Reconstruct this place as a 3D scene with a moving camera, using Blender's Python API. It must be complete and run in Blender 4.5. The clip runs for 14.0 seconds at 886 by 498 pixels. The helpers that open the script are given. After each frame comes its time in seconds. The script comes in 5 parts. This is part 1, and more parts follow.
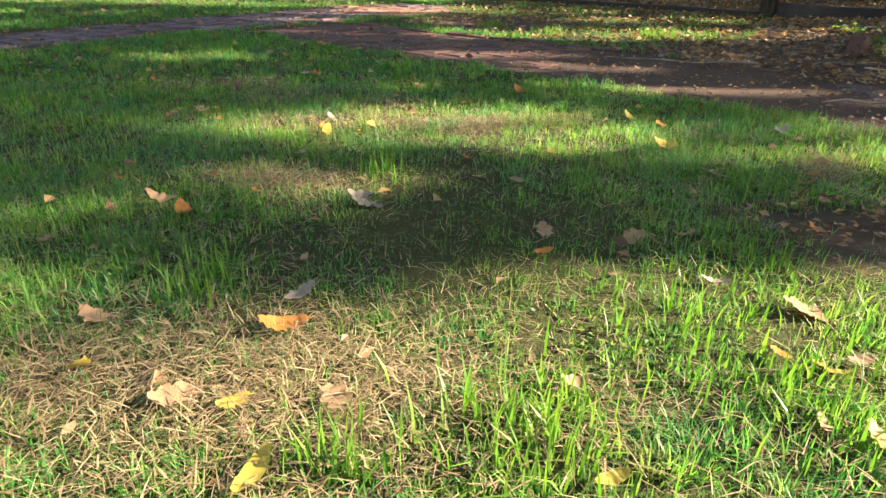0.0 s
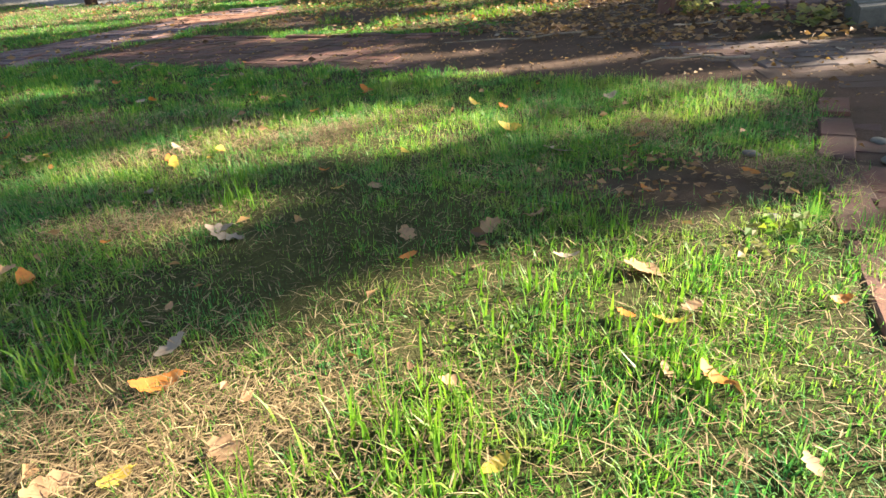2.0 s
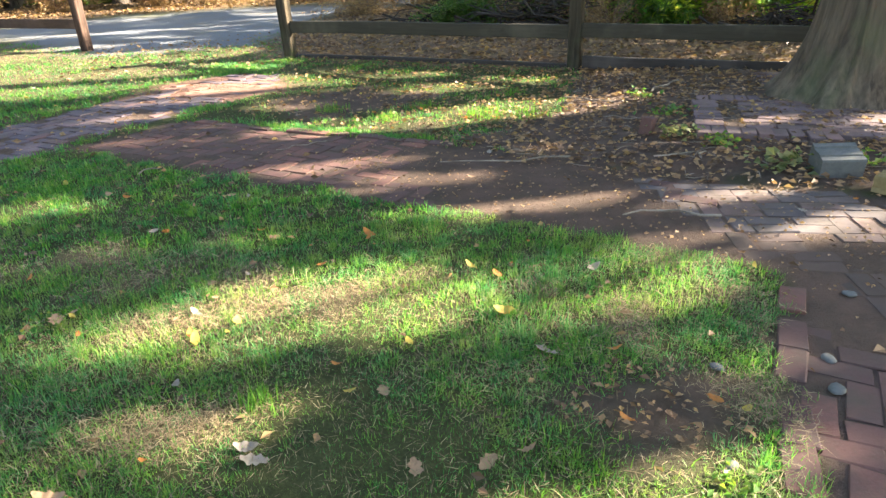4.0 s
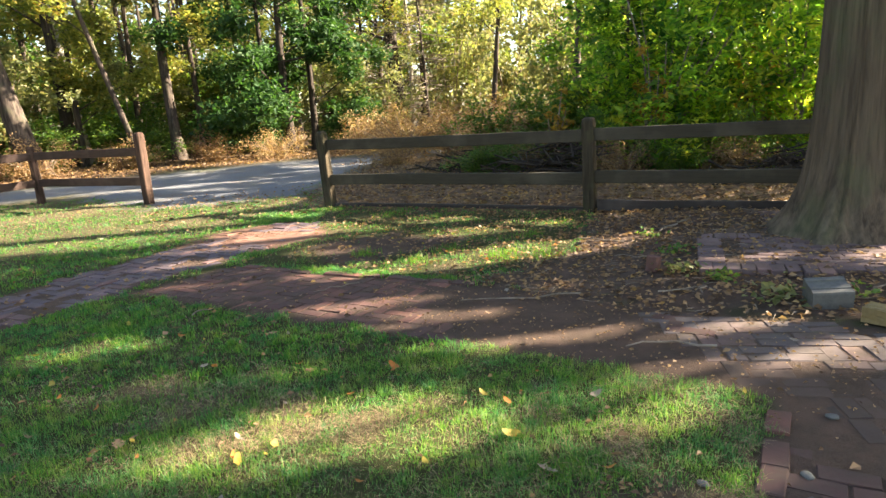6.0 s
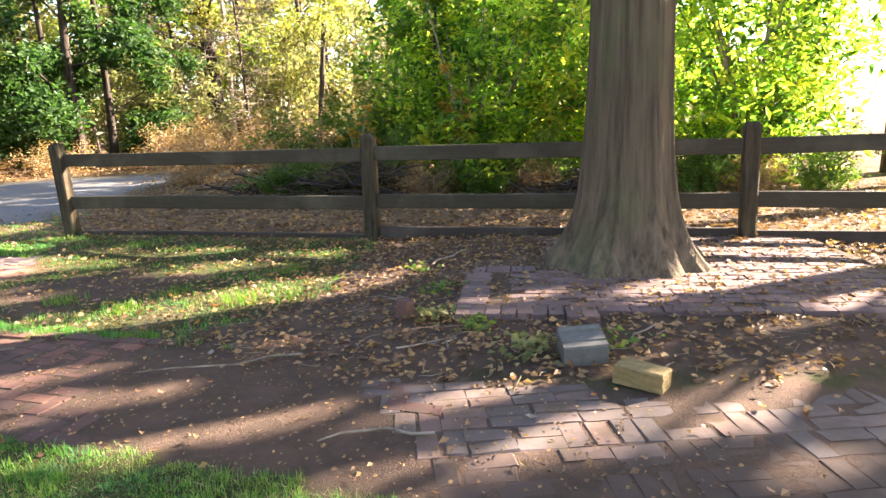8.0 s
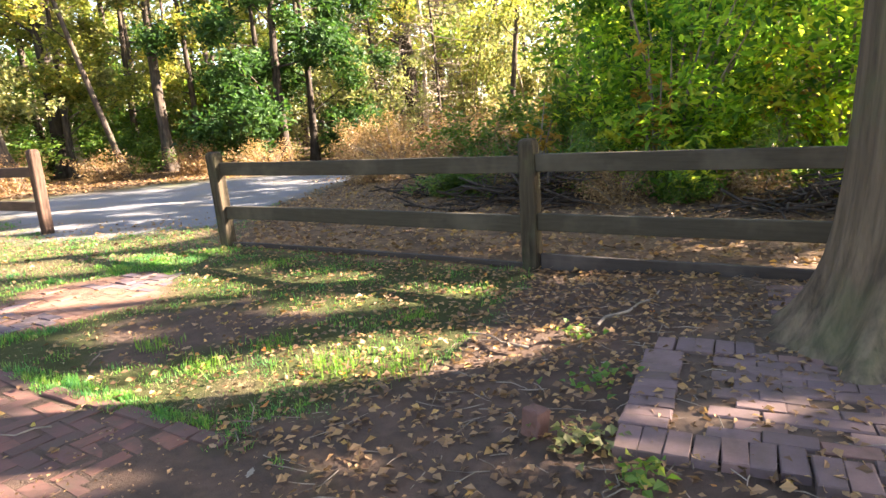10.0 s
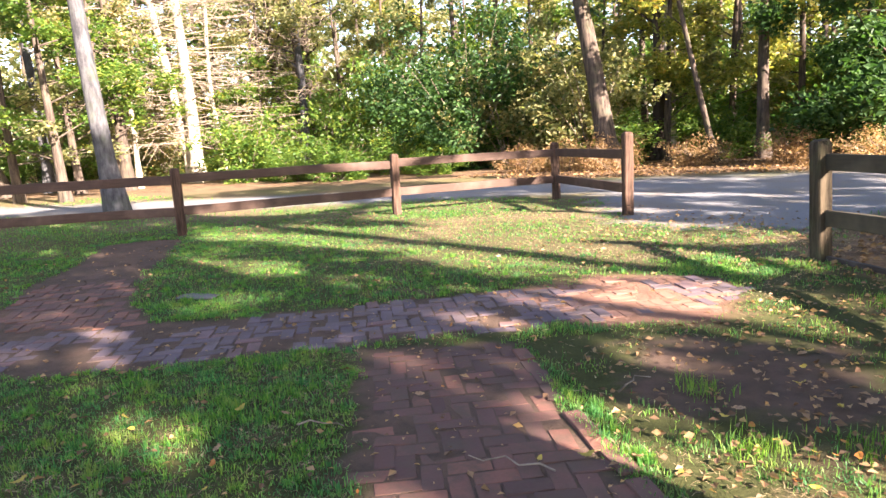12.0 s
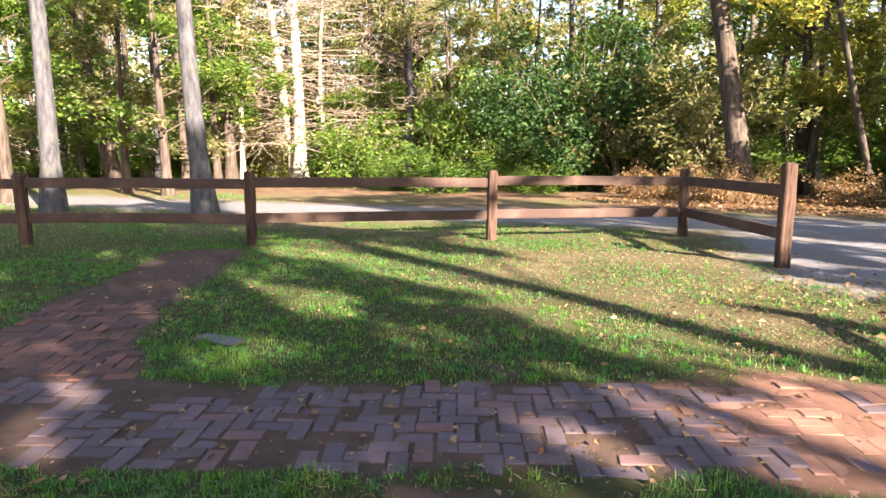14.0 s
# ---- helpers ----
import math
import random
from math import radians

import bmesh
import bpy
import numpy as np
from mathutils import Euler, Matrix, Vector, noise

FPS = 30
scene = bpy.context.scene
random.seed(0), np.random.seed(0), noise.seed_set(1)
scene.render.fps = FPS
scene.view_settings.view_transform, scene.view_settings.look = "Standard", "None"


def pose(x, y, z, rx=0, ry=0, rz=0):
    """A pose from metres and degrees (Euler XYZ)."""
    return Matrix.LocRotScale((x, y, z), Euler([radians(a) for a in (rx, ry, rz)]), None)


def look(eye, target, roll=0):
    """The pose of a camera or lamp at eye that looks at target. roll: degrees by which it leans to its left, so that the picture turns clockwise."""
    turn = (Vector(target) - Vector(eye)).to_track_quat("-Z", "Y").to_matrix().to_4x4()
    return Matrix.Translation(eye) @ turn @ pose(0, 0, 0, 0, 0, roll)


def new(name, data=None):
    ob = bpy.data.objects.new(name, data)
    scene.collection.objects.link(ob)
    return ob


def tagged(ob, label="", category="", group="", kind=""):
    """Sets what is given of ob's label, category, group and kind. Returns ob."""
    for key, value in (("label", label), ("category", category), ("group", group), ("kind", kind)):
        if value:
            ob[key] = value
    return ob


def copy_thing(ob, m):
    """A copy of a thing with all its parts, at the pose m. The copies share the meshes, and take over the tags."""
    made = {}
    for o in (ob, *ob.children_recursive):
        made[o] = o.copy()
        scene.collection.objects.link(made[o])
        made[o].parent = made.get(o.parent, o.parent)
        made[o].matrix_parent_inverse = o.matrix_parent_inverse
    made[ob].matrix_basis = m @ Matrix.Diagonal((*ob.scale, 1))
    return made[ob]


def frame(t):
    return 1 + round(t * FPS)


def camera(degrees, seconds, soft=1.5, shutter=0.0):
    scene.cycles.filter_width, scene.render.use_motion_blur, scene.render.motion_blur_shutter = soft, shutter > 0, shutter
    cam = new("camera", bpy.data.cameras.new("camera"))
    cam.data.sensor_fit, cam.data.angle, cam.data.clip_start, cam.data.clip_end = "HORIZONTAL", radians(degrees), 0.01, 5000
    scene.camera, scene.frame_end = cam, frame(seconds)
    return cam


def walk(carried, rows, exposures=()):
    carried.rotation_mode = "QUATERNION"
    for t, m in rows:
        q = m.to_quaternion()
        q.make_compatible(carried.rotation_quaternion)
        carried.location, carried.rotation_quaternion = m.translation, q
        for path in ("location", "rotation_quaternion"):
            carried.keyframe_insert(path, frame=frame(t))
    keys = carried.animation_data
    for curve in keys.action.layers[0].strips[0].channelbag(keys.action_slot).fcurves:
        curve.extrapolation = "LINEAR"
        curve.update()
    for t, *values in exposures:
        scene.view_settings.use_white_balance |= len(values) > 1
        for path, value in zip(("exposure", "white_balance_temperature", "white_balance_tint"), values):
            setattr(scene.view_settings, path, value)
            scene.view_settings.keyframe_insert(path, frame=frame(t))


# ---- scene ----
cam = camera(69.9, 14.0)
PATH = [
    (0, (0.084, 0.027, 0.611), (0.054, 1.838, -0.237), 0.6),
    (0.5, (0.066, 0.013, 0.6), (0.075, 1.811, -0.276), -0.6),
    (1, (0.064, 0.004, 0.633), (0.075, 1.803, -0.24), -1.5),
    (1.5, (0.076, -0.016, 0.62), (0.126, 1.78, -0.26), -3.4),
    (2, (0.129, 0.008, 0.672), (0.452, 1.768, -0.223), -4.9),
    (2.5, (-0.014, 0.088, 0.778), (0.423, 1.827, -0.108), -4.0),
    (3, (-0.111, 0.159, 0.976), (0.357, 1.915, 0.14), -2.3),
    (3.5, (-0.115, 0.201, 1.194), (0.303, 1.96, 0.338), -1.0),
    (4, (0.104, 0.074, 1.309), (0.499, 1.845, 0.468), -2.1),
    (4.2, (0.186, -0.006, 1.298), (0.587, 1.777, 0.485), -2.0),
    (6.3, (0.12, -0.323, 1.446), (0.45, 1.61, 1.052), -4.0),
    (6.5, (0.169, -0.295, 1.444), (0.5, 1.64, 1.061), -4.1),
    (7, (0.503, -0.18, 1.399), (0.881, 1.745, 1.009), -3.4),
    (7.5, (0.86, 0.089, 1.336), (1.542, 1.927, 0.938), -1.6),
    (7.7, (1.015, 0.226, 1.328), (1.813, 2.016, 0.931), -2.0),
    (10, (2.037, 1.769, 1.447), (2.242, 3.717, 1.04), -3.8),
    (10.5, (2.036, 2.109, 1.422), (1.684, 4.038, 1.03), -3.6),
    (11, (1.928, 2.424, 1.411), (1.134, 4.221, 1.036), -3.0),
    (11.5, (1.894, 2.694, 1.421), (0.682, 4.245, 1.069), -4.1),
    (12, (1.7, 2.917, 1.427), (0.342, 4.345, 1.086), -3.4),
    (12.5, (1.439, 3.195, 1.436), (0.024, 4.568, 1.104), -2.7),
    (13, (1.205, 3.497, 1.462), (-0.324, 4.748, 1.149), -1.4),
    (13.5, (0.828, 3.793, 1.447), (-0.739, 4.998, 1.142), -0.0),
    (13.8, (0.583, 4.012, 1.466), (-0.983, 5.218, 1.161), 0.0),
    (14, (0.518, 4.169, 1.455), (-1.052, 5.372, 1.162), 0.1),
]
walk(cam, [(t, look(eye, target, roll)) for t, eye, target, roll in PATH],
     exposures=[(0, 2.65, 7000, 12), (2.5, 2.7, 7000, 12), (3.5, 3.1, 6700, 9), (4, 3.45, 6550, 9), (6.5, 2.93, 7000, 14), (7.5, 3.38, 6950, 19), (10, 3.6, 7000, 20), (11, 3.46, 6850, 24), (12.5, 3.14, 6750, 24), (14, 2.9, 6850, 24)])

# ---- world, sun, exposure ----
SUN_ELEV, SUN_AZ = radians(26), radians(-2)          # height; turn from +x towards +y
SUN = Vector((math.cos(SUN_ELEV) * math.cos(SUN_AZ), math.cos(SUN_ELEV) * math.sin(SUN_AZ), math.sin(SUN_ELEV)))
world = bpy.data.worlds.new("sky")
scene.world = world
world.use_nodes = True
wn = world.node_tree.nodes
sky = wn.new("ShaderNodeTexSky")
sky.sky_type, sky.sun_disc = "NISHITA", False
sky.sun_elevation, sky.sun_rotation = SUN_ELEV, radians(90) - SUN_AZ
world.node_tree.links.new(sky.outputs["Color"], wn["Background"].inputs["Color"])
wn["Background"].inputs["Strength"].default_value = 0.066
lamp = bpy.data.lights.new("sun", "SUN")
lamp.energy, lamp.angle, lamp.color = 5.0, radians(0.53), (1.0, 0.93, 0.80)
new("sun", lamp).matrix_world = look(SUN * 60, (0, 0, 0))

rng = np.random.default_rng(7)


# ---- helpers for meshes and materials ----
def mesh_of(name, verts, faces, smooth=False):
    """A mesh from arrays: verts (n,3) and a list of (m,k) index arrays."""
    me = bpy.data.meshes.new(name)
    verts = np.asarray(verts, dtype=np.float32)
    faces = [np.asarray(f, dtype=np.int32) for f in (faces if isinstance(faces, list) else [faces])]
    loops = np.concatenate([f.ravel() for f in faces])
    sizes = np.concatenate([np.full(len(f), f.shape[1], dtype=np.int32) for f in faces])
    starts = np.concatenate([[0], np.cumsum(sizes)[:-1]]).astype(np.int32)
    me.vertices.add(len(verts))
    me.vertices.foreach_set("co", verts.ravel())
    me.loops.add(len(loops))
    me.loops.foreach_set("vertex_index", loops)
    me.polygons.add(len(sizes))
    me.polygons.foreach_set("loop_start", starts)
    me.polygons.foreach_set("loop_total", sizes)
    me.update(calc_edges=True)
    me.validate()
    me.shade_smooth() if smooth else me.shade_flat()
    return me


def mesh_from_bm(name, bm, smooth=False):
    me = bpy.data.meshes.new(name)
    bm.normal_update()
    bm.to_mesh(me)
    bm.free()
    if smooth:
        me.shade_smooth()
    return me


def part(name, me, material, parent=None, label=""):
    if isinstance(me, bmesh.types.BMesh):
        me = mesh_from_bm(name, me)
    ob = new(name, me)
    if material and not me.materials:
        me.materials.append(material)
    if parent:
        ob.parent = parent
    if label:
        tagged(ob, label)
    return ob


def thing(name, loc, label, category, group="", kind="", turn=0.0):
    ob = new(name)
    ob.empty_display_size = 0.1
    ob.matrix_basis = pose(*loc, 0, 0, turn)
    return tagged(ob, label, category, group, kind)


class Mat:
    """A small builder for node materials."""

    def __init__(self, name, rough=0.8, spec=0.3):
        self.m = bpy.data.materials.new(name)
        self.m.use_nodes = True
        self.t = self.m.node_tree
        self.b = self.t.nodes["Principled BSDF"]
        self.b.inputs["Roughness"].default_value = rough
        self.b.inputs["Specular IOR Level"].default_value = spec
        self.pos = self.node("ShaderNodeNewGeometry").outputs["Position"]

    def node(self, kind, **props):
        n = self.t.nodes.new(kind)
        for k, v in props.items():
            setattr(n, k, v)
        return n

    def link(self, a, b):
        self.t.links.new(a, b)
        return b

    def put(self, socket, value):
        if isinstance(value, (int, float)):
            socket.default_value = value
        elif isinstance(value, tuple):
            socket.default_value = (*value, 1.0) if len(value) == 3 and len(socket.default_value) == 4 else value
        else:
            self.link(value, socket)

    def noise(self, scale, detail=4.0, rough=0.6, vec=None, stretch=None, distort=0.0):
        n = self.node("ShaderNodeTexNoise")
        v = vec if vec is not None else self.pos
        if stretch:
            mp = self.node("ShaderNodeMapping")
            mp.inputs["Scale"].default_value = stretch
            self.link(v, mp.inputs["Vector"])
            v = mp.outputs["Vector"]
        self.link(v, n.inputs["Vector"])
        n.inputs["Scale"].default_value, n.inputs["Detail"].default_value = scale, detail
        n.inputs["Roughness"].default_value, n.inputs["Distortion"].default_value = rough, distort
        return n.outputs["Fac"]

    def ramp(self, fac, stops, mode="LINEAR"):
        r = self.node("ShaderNodeValToRGB")
        r.color_ramp.interpolation = mode
        e = r.color_ramp.elements
        while len(e) < len(stops):
            e.new(0.5)
        for el, (p, c) in zip(e, stops):
            el.position = p
            el.color = (*c, 1.0) if isinstance(c, tuple) else (c, c, c, 1.0)
        self.link(fac, r.inputs["Fac"])
        return r.outputs["Color"]

    def mix(self, fac, a, b, blend="MIX"):
        n = self.node("ShaderNodeMix", data_type="RGBA", blend_type=blend)
        self.put(n.inputs["Factor"], fac)
        self.put(n.inputs[6], a)
        self.put(n.inputs[7], b)
        return n.outputs[2]

    def math(self, op, a, b=0.0, clamp=False):
        n = self.node("ShaderNodeMath", operation=op, use_clamp=clamp)
        self.put(n.inputs[0], a)
        self.put(n.inputs[1], b)
        return n.outputs[0]

    def attr(self, name):
        return self.node("ShaderNodeAttribute", attribute_name=name).outputs["Fac"]

    def island(self):
        return self.node("ShaderNodeNewGeometry").outputs["Random Per Island"]

    def object_random(self):
        return self.node("ShaderNodeObjectInfo").outputs["Random"]

    def colour(self, value):
        self.put(self.b.inputs["Base Color"], value)
        return self

    def bump(self, height, strength=0.4, distance=0.02):
        n = self.node("ShaderNodeBump")
        n.inputs["Strength"].default_value, n.inputs["Distance"].default_value = strength, distance
        self.link(height, n.inputs["Height"])
        self.link(n.outputs["Normal"], self.b.inputs["Normal"])
        return self

    def rough(self, value):
        self.put(self.b.inputs["Roughness"], value)
        return self

    def translucent(self, colour, amount):
        out = self.t.nodes["Material Output"]
        tr = self.node("ShaderNodeBsdfTranslucent")
        self.put(tr.inputs["Color"], colour)
        mx = self.node("ShaderNodeMixShader")
        mx.inputs["Fac"].default_value = amount
        self.link(self.b.outputs["BSDF"], mx.inputs[1])
        self.link(tr.outputs["BSDF"], mx.inputs[2])
        self.link(mx.outputs["Shader"], out.inputs["Surface"])
        return self


def leaf_material(name, stops, through_amount=0.45, rough=0.5, gain=1.5, patch=False, depth=0.35):
    """Leaves: colour by leaf and by plant, with light coming through."""
    m = Mat(name, rough, 0.35)
    f = m.math("ADD", m.math("MULTIPLY", m.island(), 0.75), m.math("MULTIPLY", m.object_random(), 0.25))
    c = m.ramp(f, stops)
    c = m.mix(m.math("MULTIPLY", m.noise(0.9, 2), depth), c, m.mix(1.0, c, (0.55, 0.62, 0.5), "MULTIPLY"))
    if depth > 0.5:                                  # dark sprays paint in the shade of gaps between leaves; yellow ones have turned
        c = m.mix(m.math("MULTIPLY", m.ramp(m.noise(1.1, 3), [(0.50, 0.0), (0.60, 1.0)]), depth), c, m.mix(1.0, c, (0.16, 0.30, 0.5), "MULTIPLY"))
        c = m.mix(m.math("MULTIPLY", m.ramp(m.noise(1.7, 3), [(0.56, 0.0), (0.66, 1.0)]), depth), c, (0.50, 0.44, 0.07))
    if patch:
        c = m.mix(m.math("MULTIPLY", m.ramp(m.noise(3.1, 4, 0.6), [(0.46, 0.0), (0.6, 1.0)]), 0.75), c, m.mix(1.0, c, (0.55, 0.85, 1.9), "MULTIPLY"))
        c = m.mix(m.math("MULTIPLY", m.ramp(m.noise(4.7, 4, 0.65), [(0.52, 0.0), (0.66, 1.0)]), 0.4), c, (0.34, 0.31, 0.10))
    m.colour(c)
    t = m.mix(1.0, c, (gain, gain * 1.05, gain * 0.62), "MULTIPLY")
    m.translucent(t, through_amount)
    return m.m


# ---- materials ----
LEAF_DARK = leaf_material("leaf_dark_green", [(0.0, (0.015, 0.044, 0.012)), (0.6, (0.042, 0.10, 0.023)), (1.0, (0.10, 0.17, 0.036))], 0.4, 0.6)
LEAF_MID = leaf_material("leaf_mid_green", [(0.0, (0.04, 0.10, 0.02)), (0.5, (0.10, 0.18, 0.03)), (0.85, (0.19, 0.24, 0.04)), (1.0, (0.30, 0.24, 0.03))], 0.45)
LEAF_OLIVE = leaf_material("leaf_olive", [(0.0, (0.07, 0.09, 0.036)), (0.45, (0.18, 0.19, 0.078)), (0.8, (0.32, 0.28, 0.13)), (1.0, (0.46, 0.30, 0.13))], 0.5)
LEAF_YELLOW = leaf_material("leaf_yellow_green", [(0.0, (0.09, 0.13, 0.03)), (0.5, (0.23, 0.25, 0.06)), (0.85, (0.38, 0.33, 0.08)), (1.0, (0.42, 0.25, 0.06))], 0.5)
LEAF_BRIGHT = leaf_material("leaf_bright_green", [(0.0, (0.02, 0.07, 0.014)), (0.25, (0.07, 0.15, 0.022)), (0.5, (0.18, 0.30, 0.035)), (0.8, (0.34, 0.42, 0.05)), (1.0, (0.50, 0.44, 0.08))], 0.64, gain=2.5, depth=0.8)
LEAF_DRY = leaf_material("leaf_dry_brush", [(0.0, (0.12, 0.06, 0.03)), (0.5, (0.30, 0.17, 0.08)), (0.8, (0.45, 0.29, 0.14)), (1.0, (0.52, 0.40, 0.22))], 0.3)
LEAF_ORANGE = leaf_material("leaf_orange_autumn", [(0.0, (0.20, 0.13, 0.03)), (0.5, (0.42, 0.22, 0.04)), (1.0, (0.55, 0.38, 0.06))], 0.5)
LITTER = leaf_material("fallen_leaf_litter", [(0.0, (0.06, 0.035, 0.022)), (0.3, (0.17, 0.09, 0.045)), (0.55, (0.28, 0.16, 0.08)), (0.78, (0.36, 0.21, 0.095)), (0.93, (0.52, 0.29, 0.05)), (1.0, (0.46, 0.37, 0.24))], 0.2, 0.6)
GRASS = leaf_material("grass_blade", [(0.0, (0.032, 0.112, 0.021)), (0.45, (0.073, 0.218, 0.036)), (0.8, (0.185, 0.325, 0.045)), (1.0, (0.32, 0.36, 0.11))], 0.46, 0.5, 1.65, True)
STRAW = leaf_material("dry_grass_straw", [(0.0, (0.10, 0.065, 0.034)), (0.5, (0.28, 0.19, 0.10)), (0.85, (0.47, 0.36, 0.20)), (1.0, (0.62, 0.51, 0.30))], 0.2, 0.6, 1.1)


def bark_material(name, dark, light, stretch=(9, 9, 1.1), moss=0.0, scale=1.0):
    m = Mat(name, 0.9, 0.15)
    n = m.noise(1.5 * scale, 6, 0.65, stretch=stretch)
    big = m.noise(0.7, 3)
    c = m.mix(m.ramp(n, [(0.36, 0.0), (0.64, 1.0)]), dark, light)
    c = m.mix(m.ramp(big, [(0.45, 0.0), (0.7, 0.6)]), c, tuple(0.5 * (a + b) * 0.8 for a, b in zip(dark, light)))
    if moss:
        c = m.mix(m.math("MULTIPLY", m.ramp(m.noise(2.3, 4), [(0.5, 0.0), (0.7, 1.0)]), moss), c, (0.10, 0.12, 0.05))
    m.colour(c).bump(n, 0.8, 0.03)
    return m.m


BARK_BIG = bark_material("bark_red_cedar", (0.06, 0.043, 0.028), (0.165, 0.118, 0.076), (9, 9, 0.5), 0.35)
BARK_GREY = bark_material("bark_grey", (0.032, 0.031, 0.033), (0.10, 0.097, 0.098), (5, 5, 1.5), 0.2)
BARK_BROWN = bark_material("bark_brown", (0.03, 0.022, 0.018), (0.12, 0.09, 0.068), (8, 8, 1.2), 0.2)
BARK_PALE = bark_material("bark_pale", (0.22, 0.18, 0.13), (0.50, 0.44, 0.34), (2, 2, 4))
BARK_DARK = bark_material("bark_dark", (0.02, 0.016, 0.013), (0.08, 0.06, 0.045), (8, 8, 1.5))
TWIG = bark_material("twig", (0.10, 0.075, 0.055), (0.34, 0.27, 0.20), (4, 4, 4))


def timber_material(name, dark, light):
    m = Mat(name, 0.75, 0.25)
    g = m.noise(3.0, 6, 0.7, vec=m.node("ShaderNodeTexCoord").outputs["Object"], stretch=(1.0, 14, 14))
    w = m.noise(1.7, 4)
    c = m.mix(g, dark, light)
    c = m.mix(m.ramp(w, [(0.5, 0.0), (0.75, 0.7)]), c, tuple(x * 1.35 + 0.015 for x in light))
    m.colour(c).bump(g, 0.35, 0.008)
    return m.m


TIMBER = timber_material("stained_timber", (0.026, 0.0155, 0.011), (0.10, 0.058, 0.041))
TIMBER_POST = bark_material("stained_post_timber", (0.028, 0.017, 0.012), (0.12, 0.07, 0.049), (12, 12, 1.0))
# the same stained timber for the shaded fence: shade and green bounce painted in
TIMBER_SHADE = timber_material("shaded_stained_timber", (0.020, 0.016, 0.010), (0.072, 0.056, 0.034))
POST_SHADE = bark_material("shaded_post_timber", (0.022, 0.017, 0.011), (0.085, 0.064, 0.040), (12, 12, 1.0), 0.3)
TIMBER_OLD = timber_material("weathered_board", (0.015, 0.011, 0.009), (0.07, 0.052, 0.04))


def brick_material(name, stops, dirt=(0.10, 0.072, 0.05), cover=0.5):
    m = Mat(name, 0.88, 0.2)
    c = m.ramp(m.object_random(), stops)
    c = m.mix(m.math("MULTIPLY", m.island(), 0.5), c, stops[1][1])
    fine, mid = m.noise(55, 5, 0.7), m.noise(5.5, 5, 0.65)
    c = m.mix(m.math("MULTIPLY", fine, 0.55), c, m.mix(1.0, c, (0.45, 0.42, 0.42), "MULTIPLY"))
    c = m.mix(m.math("MULTIPLY", m.ramp(mid, [(0.42, 0.0), (0.68, 1.0)]), cover), c, dirt)
    m.colour(c).bump(fine, 0.5, 0.004)
    return m.m


BRICK_PURPLE = brick_material("brick_purple_grey", [(0.0, (0.10, 0.078, 0.09)), (0.45, (0.15, 0.112, 0.122)), (0.8, (0.19, 0.135, 0.138)), (1.0, (0.22, 0.11, 0.09))], cover=0.7)
BRICK_RED = brick_material("brick_worn_red", [(0.0, (0.085, 0.048, 0.043)), (0.45, (0.145, 0.077, 0.062)), (0.85, (0.23, 0.102, 0.072)), (1.0, (0.29, 0.125, 0.08))], (0.088, 0.062, 0.045), 0.9)
BRICK_GREY = brick_material("brick_grey_red", [(0.0, (0.11, 0.092, 0.087)), (0.5, (0.16, 0.122, 0.108)), (0.85, (0.20, 0.135, 0.112)), (1.0, (0.22, 0.125, 0.092))], cover=0.85)

BRICK_DIRT = brick_material("brick_under_dirt", [(0.0, (0.07, 0.05, 0.042)), (0.5, (0.10, 0.068, 0.054)), (0.85, (0.13, 0.082, 0.062)), (1.0, (0.16, 0.12, 0.105))], (0.085, 0.058, 0.042), 0.9)
BRICK_EARTH = brick_material("brick_red_earth", [(0.0, (0.20, 0.10, 0.07)), (0.5, (0.28, 0.14, 0.095)), (0.8, (0.33, 0.18, 0.13)), (1.0, (0.36, 0.22, 0.17))], (0.24, 0.135, 0.09), 0.8)


